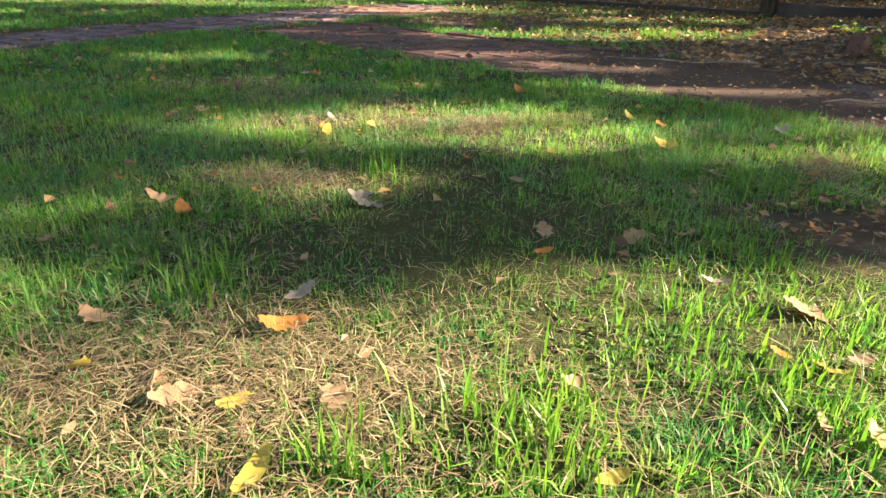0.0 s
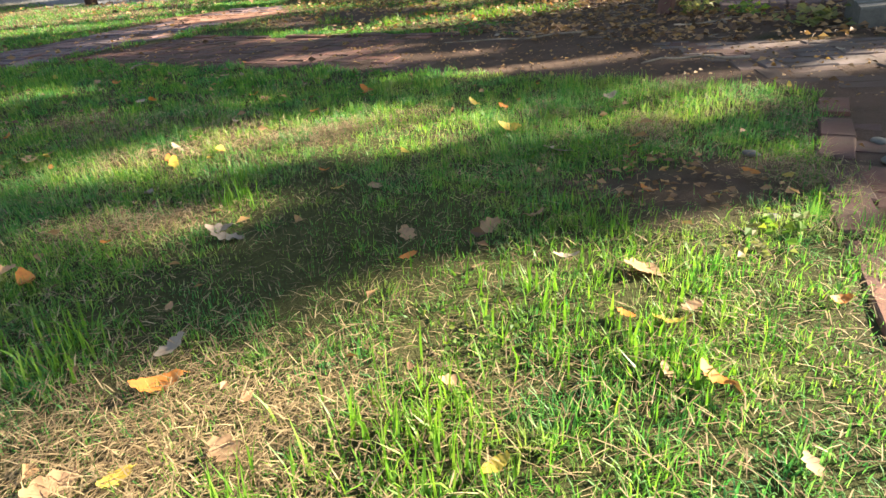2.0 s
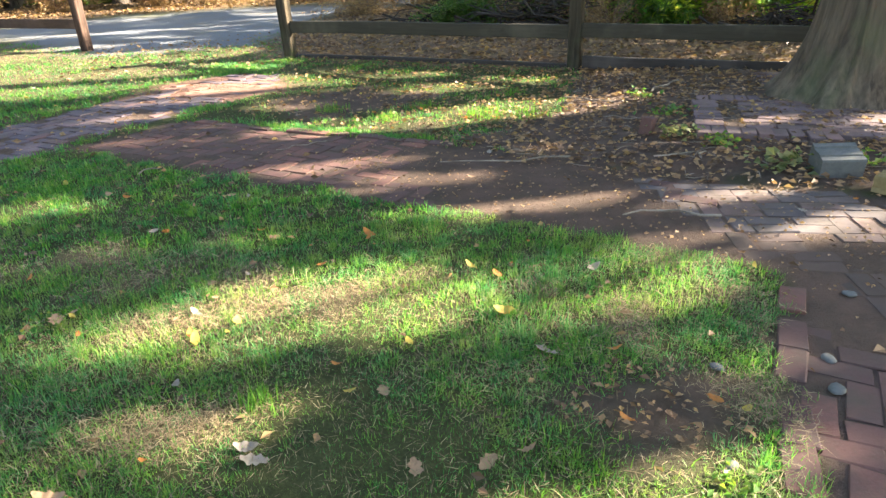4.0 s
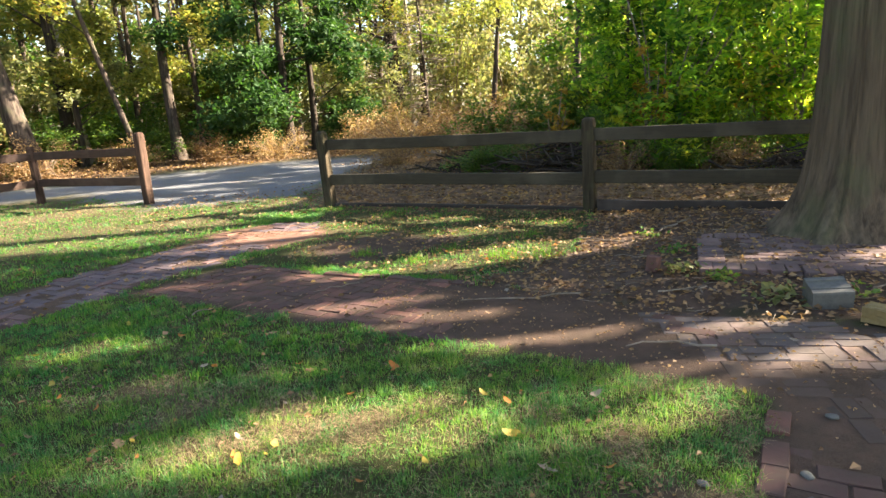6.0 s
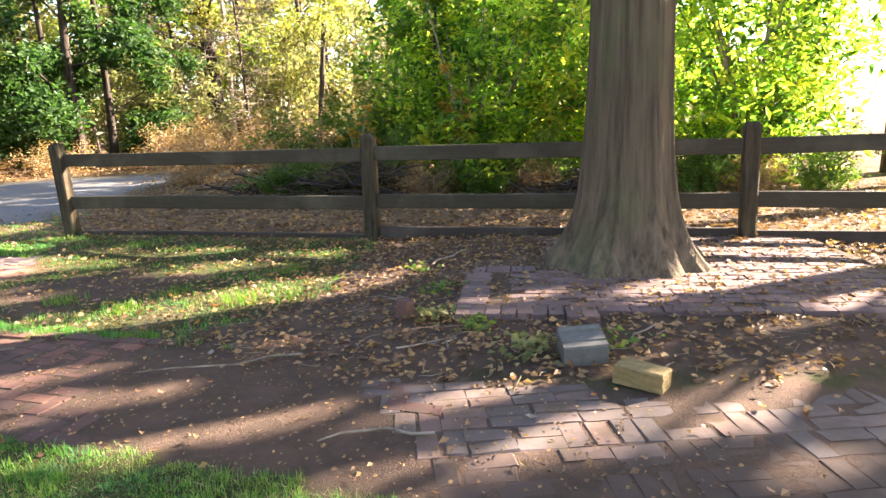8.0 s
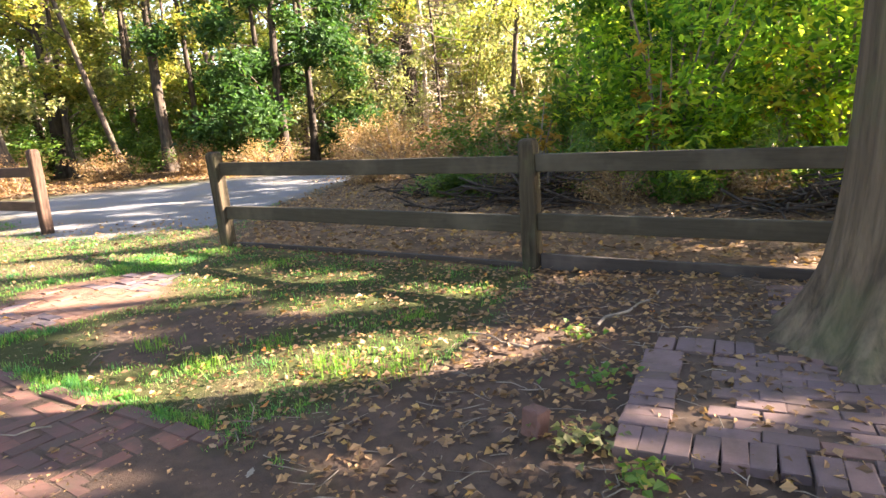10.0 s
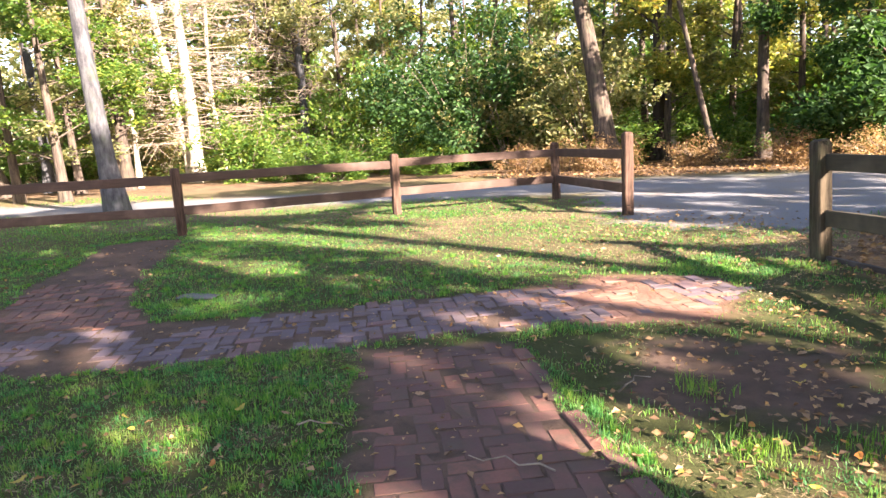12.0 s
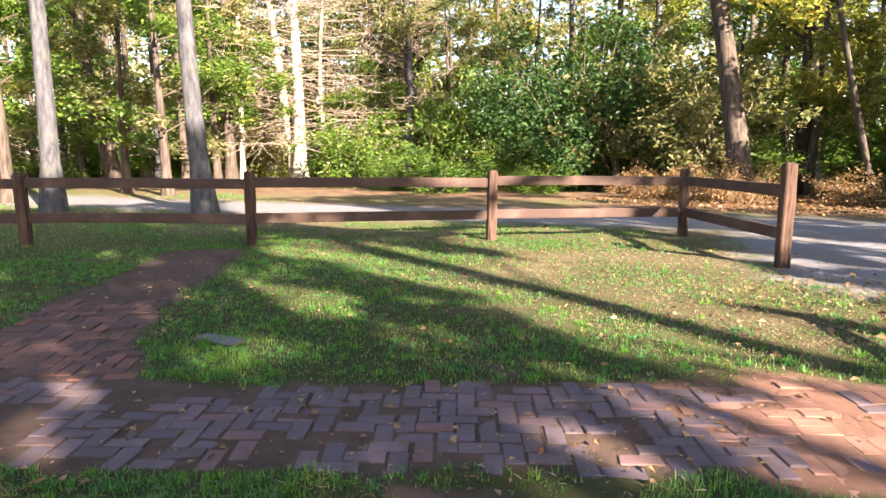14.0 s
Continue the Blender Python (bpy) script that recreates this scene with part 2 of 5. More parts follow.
def ground_material():
    m = Mat("ground_lawn_soil_gravel", 0.95, 0.1)
    fine, mid, big = m.noise(90, 5, 0.7), m.noise(9, 5, 0.65), m.noise(1.1, 4)
    turf = m.mix(mid, (0.018, 0.024, 0.009), (0.075, 0.075, 0.026))
    turf = m.mix(m.math("MULTIPLY", m.ramp(fine, [(0.45, 0.0), (0.7, 1.0)]), 0.6), turf, (0.095, 0.10, 0.034))
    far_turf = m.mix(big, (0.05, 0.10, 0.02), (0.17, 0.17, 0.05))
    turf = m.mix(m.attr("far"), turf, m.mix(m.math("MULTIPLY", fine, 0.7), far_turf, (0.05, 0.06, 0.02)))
    dry = m.mix(fine, (0.06, 0.045, 0.025), (0.21, 0.155, 0.085))
    c = m.mix(m.attr("dry"), turf, dry)
    soil = m.mix(mid, (0.05, 0.034, 0.025), (0.15, 0.10, 0.072))
    soil = m.mix(m.math("MULTIPLY", fine, 0.6), soil, (0.06, 0.042, 0.03))
    soil = m.mix(m.math("MULTIPLY", m.ramp(m.noise(2.6, 5, 0.7), [(0.45, 0.0), (0.62, 1.0)]), 0.55), soil, (0.15, 0.092, 0.066))
    c = m.mix(m.attr("dirt"), c, soil)
    red = m.mix(mid, (0.13, 0.07, 0.048), (0.26, 0.14, 0.095))
    c = m.mix(m.attr("red"), c, red)
    grav = m.mix(m.noise(38, 4, 0.8), (0.085, 0.085, 0.09), (0.27, 0.263, 0.26))
    grav = m.mix(m.math("MULTIPLY", m.ramp(m.noise(0.8, 5, 0.65), [(0.46, 0.0), (0.64, 1.0)]), 0.55), grav, (0.19, 0.155, 0.115))
    c = m.mix(m.attr("gravel"), c, grav)
    wood = m.mix(m.noise(14, 5, 0.75), (0.06, 0.038, 0.024), (0.32, 0.20, 0.11))
    wood = m.mix(m.math("MULTIPLY", m.ramp(m.noise(1.7, 5, 0.7), [(0.42, 0.0), (0.58, 1.0)]), 0.75), wood, (0.065, 0.043, 0.03))
    c = m.mix(m.attr("litter"), c, wood)
    m.colour(c)
    m.bump(m.math("ADD", fine, mid), 0.7, 0.02)
    return m.m


GROUND = ground_material()
STONE = Mat("grey_stone", 0.9, 0.2)
_n = STONE.noise(24, 6, 0.7)
STONE.colour(STONE.mix(_n, (0.06, 0.057, 0.05), (0.20, 0.188, 0.165))).bump(_n, 0.5, 0.01)
STONE = STONE.m
BLOCK_TAN = Mat("tan_block", 0.9, 0.2)
_n = BLOCK_TAN.noise(30, 6, 0.7)
BLOCK_TAN.colour(BLOCK_TAN.mix(_n, (0.12, 0.085, 0.04), (0.32, 0.23, 0.10))).bump(_n, 0.5, 0.006)
BLOCK_TAN = BLOCK_TAN.m


# ---- plan ----
MAIN_PATH = [(-5.6, 1.6), (-4.5, 3.3), (-3.55, 4.45), (-2.8, 5.28), (-2.2, 6.1), (-1.6, 6.9), (-1.0, 7.6), (-0.6, 8.3)]
BRANCH_PATH = [(-3.9, 4.45), (-5.2, 4.7), (-6.5, 5.35), (-7.7, 6.2), (-9.0, 6.98)]
BRICK_YARD = [(-1.68, 5.58), (-0.85, 4.82), (0.0, 4.1), (0.6, 3.55), (1.1, 3.1), (1.5, 2.75), (1.85, 2.42), (2.05, 2.1), (1.84, 1.82),
              (1.5, 1.41), (1.25, 1.04), (0.9, 0.5), (0.5, -0.3), (1.7, -1.0), (2.7, 0.5), (3.5, 1.3), (5.5, 0.7), (5.9, 1.5),
              (4.2, 2.35), (3.3, 2.75), (2.75, 3.15), (2.2, 3.6), (1.6, 4.35), (1.24, 4.64), (0.54, 5.19), (-0.12, 5.67), (-0.91, 6.32)]
BARE_YARD = [(0.75, 4.95), (0.85, 3.2), (1.3, 2.8), (2.0, 2.3), (2.35, 2.55), (2.15, 3.1), (2.2, 3.7), (1.5, 4.5)]
RED_EARTH = [(-1.9, 7.35), (-1.3, 7.2), (-0.55, 6.95), (0.1, 7.5), (0.0, 8.2), (-0.55, 8.65), (-1.2, 8.6)]
TREE_BED = [(1.15, 4.75), (2.1, 3.55), (2.8, 3.1), (4.4, 2.3), (6.5, 1.4), (9, 0.5), (11, 4), (6.8, 4.9), (3.5, 7.35), (2.9, 6.3), (2.3, 5.3)]
GRASS_ISLE = [(-0.9, 6.4), (0.1, 5.75), (1.2, 4.85), (2.2, 5.2), (2.9, 6.3), (3.4, 7.3), (0.2, 9.9), (-0.2, 8.4), (0.1, 7.5)]
ISLE_SOIL = [(-0.2, 6.5), (0.2, 7.1), (0.9, 7.2), (1.5, 6.6), (1.1, 6.0), (0.3, 6.0)]
ROAD = [(-40, -1), (-28, 4.2), (-20, 8.6), (-14.5, 12.3), (-9.5, 15.9), (-4, 19.3), (2.5, 21.4), (9, 23), (18, 27)]
GATE_APRON = [(-3.0, 12.0), (-1.8, 11.75), (-0.4, 12.2), (0.3, 14.6), (1.6, 18.6), (-2, 19.5), (-6.5, 17.2), (-5.2, 14.9)]
SOIL_SPOT = [(0.75, 1.55), (1.05, 1.75), (1.35, 1.55), (1.3, 1.25), (0.95, 1.3)]


def inside(px, py, poly):
    poly = np.array(poly)
    res = np.zeros(px.shape, bool)
    for (x0, y0), (x1, y1) in zip(poly, np.roll(poly, -1, 0)):
        cross = (y0 > py) != (y1 > py)
        with np.errstate(divide="ignore", invalid="ignore"):
            res ^= cross & (px < (x1 - x0) * (py - y0) / (y1 - y0 + 1e-12) + x0)
    return res


def line_dist(px, py, line):
    d = np.full(px.shape, 1e9)
    for (x0, y0), (x1, y1) in zip(line[:-1], line[1:]):
        dx, dy = x1 - x0, y1 - y0
        s = np.clip(((px - x0) * dx + (py - y0) * dy) / (dx * dx + dy * dy), 0, 1)
        d = np.minimum(d, np.hypot(px - x0 - s * dx, py - y0 - s * dy))
    return d


def poly_dist(px, py, poly):
    """Signed distance: below nought inside."""
    d = line_dist(px, py, list(poly) + [poly[0]])
    return np.where(inside(px, py, poly), -d, d)


def wave(px, py, scale, seed=0):
    """A cheap smooth noise between -1 and 1."""
    r = np.random.default_rng(seed)
    out = np.zeros(np.shape(px))
    for k in range(7):
        a, f, ph = r.uniform(0, 6.28), scale * r.uniform(0.5, 2.2), r.uniform(0, 6.28)
        out = out + np.sin((px * np.cos(a) + py * np.sin(a)) * f + ph + 1.3 * np.sin((px * np.sin(a) - py * np.cos(a)) * f * 0.7))
    return out / 3.2


def mound(px, py):
    """The soil rises a little towards the great tree."""
    t = np.clip((2.9 - np.hypot(px - 4.9, py - 4.75)) / 1.3, 0, 1)
    return 0.055 * t * t * (3 - 2 * t)


def edge(d, soft):
    return np.clip(0.5 - d / (2 * soft), 0, 1)


def zones(px, py):
    """How far each kind of ground covers a place, 0 to 1."""
    jag = 0.05 * wave(px, py, 7, 1) + 0.03 * wave(px, py, 23, 2)
    path = np.maximum(edge(line_dist(px, py, MAIN_PATH) - 0.58 + jag, 0.03), edge(line_dist(px, py, BRANCH_PATH) - 0.60 + jag, 0.04))
    path = np.maximum(path, edge(poly_dist(px, py, BRICK_YARD) + jag, 0.03))
    bed = edge(poly_dist(px, py, TREE_BED) + 2 * jag, 0.12)
    isle_soil = edge(poly_dist(px, py, ISLE_SOIL) + 4 * jag, 0.15)
    spot = edge(poly_dist(px, py, SOIL_SPOT) + jag, 0.1)
    red = edge(poly_dist(px, py, RED_EARTH) + 2 * jag, 0.12)
    dirt = np.maximum.reduce([path, bed, isle_soil, spot * 0.9])
    gravel = np.maximum(edge(line_dist(px, py, ROAD) - 1.8 + 4 * jag, 0.5), edge(poly_dist(px, py, GATE_APRON) + 4 * jag, 0.35))
    behind = edge(-(0.63 * (px - 0.14) + 0.78 * (py - 10.1)) - 0.1 + jag, 0.15) * edge(-(px - 0.05 + 0.06 * (py - 10)) + 2 * jag, 0.3)
    woods = edge(-(line_dist(px, py, ROAD) - np.where(px < -12, 6.0, 2.6)) + 6 * jag, 0.6) * (py > np.interp(px, [p[0] for p in ROAD], [p[1] for p in ROAD]))
    litter = np.clip(np.maximum(behind, woods) - gravel, 0, 1)
    litter = np.where(px > 9, np.maximum(litter, edge(10 - px, 1.0)), litter)
    dry = np.clip(0.55 * wave(px, py, 2.1, 3) + 0.45 * wave(px, py, 6, 4) - 0.44, 0, 1)
    dry = dry + 0.75 * np.clip((-9.5 - px) / 3, 0, 1) * (0.6 + 0.6 * wave(px, py, 1.1, 6))
    dry = dry + 0.7 * np.exp(-((px + 0.17) / 0.34) ** 2 - ((py - 0.82) / 0.2) ** 2) + 0.6 * np.exp(-((px + 0.4) / 0.25) ** 2 - ((py - 1.78) / 0.1) ** 2) + 0.5 * np.exp(-((px + 0.05) / 0.4) ** 2 - ((py - 2.5) / 0.13) ** 2)
    dry = np.clip(dry + np.where(px < 0.2, np.clip((py - 7.4) / 3.2, 0, 0.65) * (0.65 + 0.5 * wave(px, py, 1.4, 5)), 0), 0, 1)
    return dict(dirt=dirt, gravel=gravel, litter=litter, dry=dry, red=red, path=path, bed=bed)


# ---- ground: one sheet to the horizon ----
def spread(lo, hi, step, reach):
    core = np.arange(lo, hi + 1e-6, step)
    out, s = [], step
    d = 0.0
    while d < reach:
        s = s * 1.22
        d += s
        out.append(d)
    out = np.array(out)
    return np.concatenate([(lo - out)[::-1], core, hi + out])


gx, gy = spread(-11, 6.5, 0.085, 900), spread(-0.5, 12.5, 0.085, 900)
X, Y = np.meshgrid(gx, gy)
zone = zones(X, Y)
relief = 0.012 * wave(X, Y, 1.7, 9) + 0.005 * wave(X, Y, 9, 10)
Z = relief * (1 - np.clip(zone["path"] * 1.5, 0, 1)) * np.clip((40 - np.hypot(X, Y)) / 20, 0, 1)
Z += mound(X, Y) - 0.006
idx = np.arange(X.size).reshape(X.shape)
quads = np.stack([idx[:-1, :-1], idx[:-1, 1:], idx[1:, 1:], idx[1:, :-1]], -1).reshape(-1, 4)
ground_mesh = mesh_of("ground", np.stack([X, Y, Z], -1).reshape(-1, 3), quads, smooth=True)
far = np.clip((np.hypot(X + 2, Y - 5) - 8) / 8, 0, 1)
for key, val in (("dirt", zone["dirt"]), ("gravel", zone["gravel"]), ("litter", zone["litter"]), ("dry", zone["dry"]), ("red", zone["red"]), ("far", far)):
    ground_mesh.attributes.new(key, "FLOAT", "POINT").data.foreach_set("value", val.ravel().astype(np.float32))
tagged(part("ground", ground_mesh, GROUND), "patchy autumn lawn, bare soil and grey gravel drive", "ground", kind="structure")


# ---- tubes, trunks and leaves ----
def tube(points, radii, sides=8, flute=0.0, lobes=7, seed=0):
    """A round limb along points. Returns verts and quads."""
    pts = np.asarray(points, float)
    n = len(pts)
    tang = np.gradient(pts, axis=0)
    tang /= np.linalg.norm(tang, axis=1)[:, None] + 1e-9
    ref = np.where(np.abs(tang[:, 2:3]) > 0.9, np.array([[1.0, 0, 0]]), np.array([[0, 0, 1.0]]))
    u = np.cross(tang, ref)
    u /= np.linalg.norm(u, axis=1)[:, None] + 1e-9
    v = np.cross(tang, u)
    a = np.linspace(0, 2 * np.pi, sides, endpoint=False)
    r = np.asarray(radii, float)[:, None] * (1 + flute * np.sin(lobes * a + seed)[None, :] + flute * 0.6 * np.sin((2 * lobes + 3) * a + 2 * seed)[None, :])
    vs = pts[:, None, :] + r[..., None] * (np.cos(a)[None, :, None] * u[:, None, :] + np.sin(a)[None, :, None] * v[:, None, :])
    i = np.arange(n * sides).reshape(n, sides)
    q = np.stack([i[:-1], np.roll(i[:-1], -1, 1), np.roll(i[1:], -1, 1), i[1:]], -1).reshape(-1, 4)
    return vs.reshape(-1, 3), q


def join(pieces):
    """Joins (verts, faces) pairs whose faces have one size."""
    vs, fs, n = [], [], 0
    for v, f in pieces:
        vs.append(v)
        fs.append(f + n)
        n += len(v)
    return np.concatenate(vs), np.concatenate(fs)


def leaf_cloud(centres, size, r, flat=0.3, long=1.7, droop=0.0):
    """Folded leaves, one at each centre. Returns verts and triangles."""
    n = len(centres)
    a = r.uniform(0, 2 * np.pi, n)
    tilt = r.normal(0, 0.75, n) * (1 - flat)
    roll = r.normal(0, 0.6, n)
    d = np.stack([np.cos(a) * np.cos(tilt), np.sin(a) * np.cos(tilt), np.sin(tilt) - droop], -1)
    d /= np.linalg.norm(d, axis=1)[:, None]
    s = np.stack([-np.sin(a), np.cos(a), np.zeros(n)], -1)
    up = np.cross(d, s)
    s = s * np.cos(roll)[:, None] + up * np.sin(roll)[:, None]
    up = np.cross(d, s)
    L = (size * r.uniform(0.6, 1.35, n))[:, None]
    W = L / long / 2
    base = centres - d * L * 0.5
    v = np.stack([base, base + d * L * 0.45 + s * W + up * W * 0.5, base + d * L, base + d * L * 0.45 - s * W + up * W * 0.5], 1)
    i = np.arange(n)[:, None] * 4
    t = np.concatenate([i + np.array([[0, 1, 2]]), i + np.array([[0, 2, 3]])], 1).reshape(-1, 3)
    return v.reshape(-1, 3), t


def clumped(r, blobs, n, shell=0.55):
    """n places in balls (x, y, z, radius), denser towards their skins."""
    blobs = np.asarray(blobs, float)
    w = blobs[:, 3] ** 2
    k = r.choice(len(blobs), n, p=w / w.sum())
    d = r.normal(size=(n, 3))
    d /= np.linalg.norm(d, axis=1)[:, None]
    rad = blobs[k, 3] * (shell + (1 - shell) * r.uniform(0, 1, n)) * r.uniform(0.75, 1.1, n)
    return blobs[k, :3] + d * rad[:, None] * np.array([1, 1, 0.8])


# ---- fence ----
def rounded_box(bm, size, at, chamfer=0.008, turn=None):
    """A box with chamfered edges, added to bm."""
    res = bmesh.ops.create_cube(bm, size=1.0)
    vs = res["verts"]
    bmesh.ops.scale(bm, vec=size, verts=vs)
    es = list({e for v in vs for e in v.link_edges})
    out = bmesh.ops.bevel(bm, geom=es, offset=chamfer, segments=1, affect="EDGES")
    vs = list({v for f in out["faces"] for v in f.verts} | {v for v in vs if v.is_valid})
    if turn is not None:
        bmesh.ops.transform(bm, matrix=turn, verts=vs)
    bmesh.ops.translate(bm, vec=at, verts=vs)
    return vs


def post_mesh(name, height, seed, w=0.155):
    """A squared post with a sloped, worn top and a slightly wavy face."""
    r = np.random.default_rng(seed)
    bm = bmesh.new()
    rows = []
    zs = list(np.linspace(-0.15, height - 0.06, 8)) + [height - 0.02, height]
    for k, z in enumerate(zs):
        s = 1.0 if k < 8 else (0.88 if k == 8 else 0.55)
        ring = []
        for cx, cy in ((-1, -0.8), (-0.8, -1), (0.8, -1), (1, -0.8), (1, 0.8), (0.8, 1), (-0.8, 1), (-1, 0.8)):
            ring.append(bm.verts.new((cx * w / 2 * s * (1 + r.normal(0, 0.018)), cy * w / 2 * s * (1 + r.normal(0, 0.018)), z)))
        rows.append(ring)
    for a, b in zip(rows[:-1], rows[1:]):
        for i in range(8):
            bm.faces.new((a[i], a[(i + 1) % 8], b[(i + 1) % 8], b[i]))
    bm.faces.new(rows[-1])
    return mesh_from_bm(name, bm)


def rail_mesh(name, length, seed, deep=0.16, thick=0.055):
    """A sawn board along x with a faint sag and uneven edges."""
    r = np.random.default_rng(seed)
    bm = bmesh.new()
    rows = []
    sag = r.uniform(-0.012, 0.012)
    for s in np.linspace(-0.5, 0.5, 9):
        z = sag * (1 - 4 * s * s) + r.normal(0, 0.002)
        ring = []
        for cy, cz in ((-1, -0.9), (-0.8, -1), (0.8, -1), (1, -0.9), (1, 0.9), (0.8, 1), (-0.8, 1), (-1, 0.9)):
            ring.append(bm.verts.new((s * length, cy * thick / 2, cz * deep / 2 * (1 + r.normal(0, 0.012)) + z)))
        rows.append(ring)
    for a, b in zip(rows[:-1], rows[1:]):
        for i in range(8):
            bm.faces.new((a[i], b[i], b[(i + 1) % 8], a[(i + 1) % 8]))
    bm.faces.new(rows[0])
    bm.faces.new(rows[-1][::-1])
    return mesh_from_bm(name, bm)


def fence(posts, heights, label, seed, rails=(0.985, 0.43), boards=(), timber=TIMBER, post_timber=TIMBER_POST):
    ob = thing("rail_fence", (*posts[0], 0), label, "fence")
    origin = Vector((*posts[0], 0))
    r = np.random.default_rng(seed)
    for k, (p, h) in enumerate(zip(posts, heights)):
        q = posts[min(k + 1, len(posts) - 1)]
        o = posts[max(k - 1, 0)]
        turn = math.degrees(math.atan2(q[1] - o[1], q[0] - o[0]))
        post = part("post", post_mesh("post", h, seed * 31 + k), post_timber, ob)
        post.matrix_basis = pose(p[0] - origin.x, p[1] - origin.y, 0, r.normal(0, 0.7), r.normal(0, 0.7), turn + r.normal(0, 2))
    for k, (p, q) in enumerate(zip(posts[:-1], posts[1:])):
        d = Vector((q[0] - p[0], q[1] - p[1]))
        turn = math.degrees(math.atan2(d.y, d.x))
        mid = ((p[0] + q[0]) / 2 - origin.x, (p[1] + q[1]) / 2 - origin.y)
        for h in rails:
            rail = part("rail", rail_mesh("rail", d.length - 0.03, seed * 17 + k * 3 + int(h * 10)), timber, ob)
            rail.matrix_basis = pose(*mid, h + r.normal(0, 0.008), 0, r.normal(0, 0.25), turn)
        if k < len(boards) and boards[k]:
            board = part("kick_board", rail_mesh("kick_board", d.length - 0.19, seed + 90 + k, boards[k], 0.05), TIMBER_OLD, ob, "weathered dark board lying on the soil")
            board.matrix_basis = pose(*mid, boards[k] / 2 + 0.004, 0, 0, turn)
    return ob


fence([(0.14, 10.1), (3.47, 7.44), (6.64, 4.96), (9.9, 2.45), (13.0, 0.0)], [1.21, 1.21, 1.22, 1.2, 1.2],
      "two-rail wooden fence along the leaf litter, shade painted in as dark olive-brown", 3, boards=(0.05, 0.15, 0.13, 0.13), timber=TIMBER_SHADE, post_timber=POST_SHADE)
fence([(-3.31, 12.74), (-5.99, 14.7), (-7.67, 11.5), (-9.47, 7.91), (-11.62, 5.0), (-13.9, 2.0), (-16.3, -1.2)], [1.37, 1.22, 1.2, 1.2, 1.17, 1.2, 1.2],
      "red-brown two-rail wooden fence round the lawn by the gravel drive", 5, rails=(1.0, 0.44))


# ---- the great tree ----
def great_tree():
    ob = thing("cedar_tree", (4.9, 4.75, 0), "tall straight tree with a flared, fluted grey-brown trunk ringed by bricks", "tree")
    sides, zs = 144, np.concatenate([np.linspace(-0.05, 1.6, 26), np.linspace(1.75, 11, 24)])
    a = np.linspace(0, 2 * np.pi, sides, endpoint=False)
    r = np.random.default_rng(12)
    lob = sum(w * np.cos(k * a + ph) for k, w, ph in ((5, 0.35, 0.4), (8, 0.4, 1.9), (13, 0.35, 2.6)))
    fine = sum(w * np.cos(k * a + ph) for k, w, ph in ((21, 0.5, 0.3), (29, 0.5, 1.1)))
    ph = r.uniform(0, 6.28, 9)

    def ridge(an, z):
        return sum(np.sin((34 + 5 * k) * an + ph[k] + 1.4 * math.sin(0.7 * z + k) + 0.5 * z) for k in range(9)) / 3

    rows = []
    for z in zs:
        flare = 0.33 * math.exp(-max(z, 0) / 0.30) + 0.075 * math.exp(-max(z, 0) / 1.1)
        rad = 0.345 - 0.012 * z + flare
        rad = rad * (1 + (0.02 + 0.16 * math.exp(-max(z, 0) / 0.45)) * lob + 0.010 * np.cos(0.9 * z) * fine + 0.012 * fine + 0.02 * ridge(a, z))
        tw = 0.04 * z
        rows.append(np.stack([rad * np.cos(a + tw) + 0.012 * z, rad * np.sin(a + tw), np.full(sides, z)], -1))
    i = np.arange(len(zs) * sides).reshape(len(zs), sides)
    q = np.stack([i[:-1], np.roll(i[:-1], -1, 1), np.roll(i[1:], -1, 1), i[1:]], -1).reshape(-1, 4)
    part("trunk", mesh_of("trunk", np.concatenate(rows), q, smooth=True), BARK_BIG, ob)
    limbs, blobs = [], []
    for k in range(16):
        z0, an = 6.5 + k * 0.28, k * 2.4
        ln = 3.2 - 0.08 * k
        p = np.array([[0.1, 0, z0], [0.5 * ln * math.cos(an), 0.5 * ln * math.sin(an), z0 + 0.7], [ln * math.cos(an), ln * math.sin(an), z0 + 1.0]])
        limbs.append(tube(p, [0.09, 0.06, 0.02], 6))
        blobs += [(*p[2], 0.8), (*p[1], 0.6)]
    tagged(part("limbs", mesh_of("limbs", *join(limbs)), BARK_BIG, ob), kind="stuff")
    tagged(part("crown", mesh_of("crown", *leaf_cloud(clumped(r, blobs, 4500), 0.22, r)), LEAF_DARK, ob), kind="stuff")


great_tree()


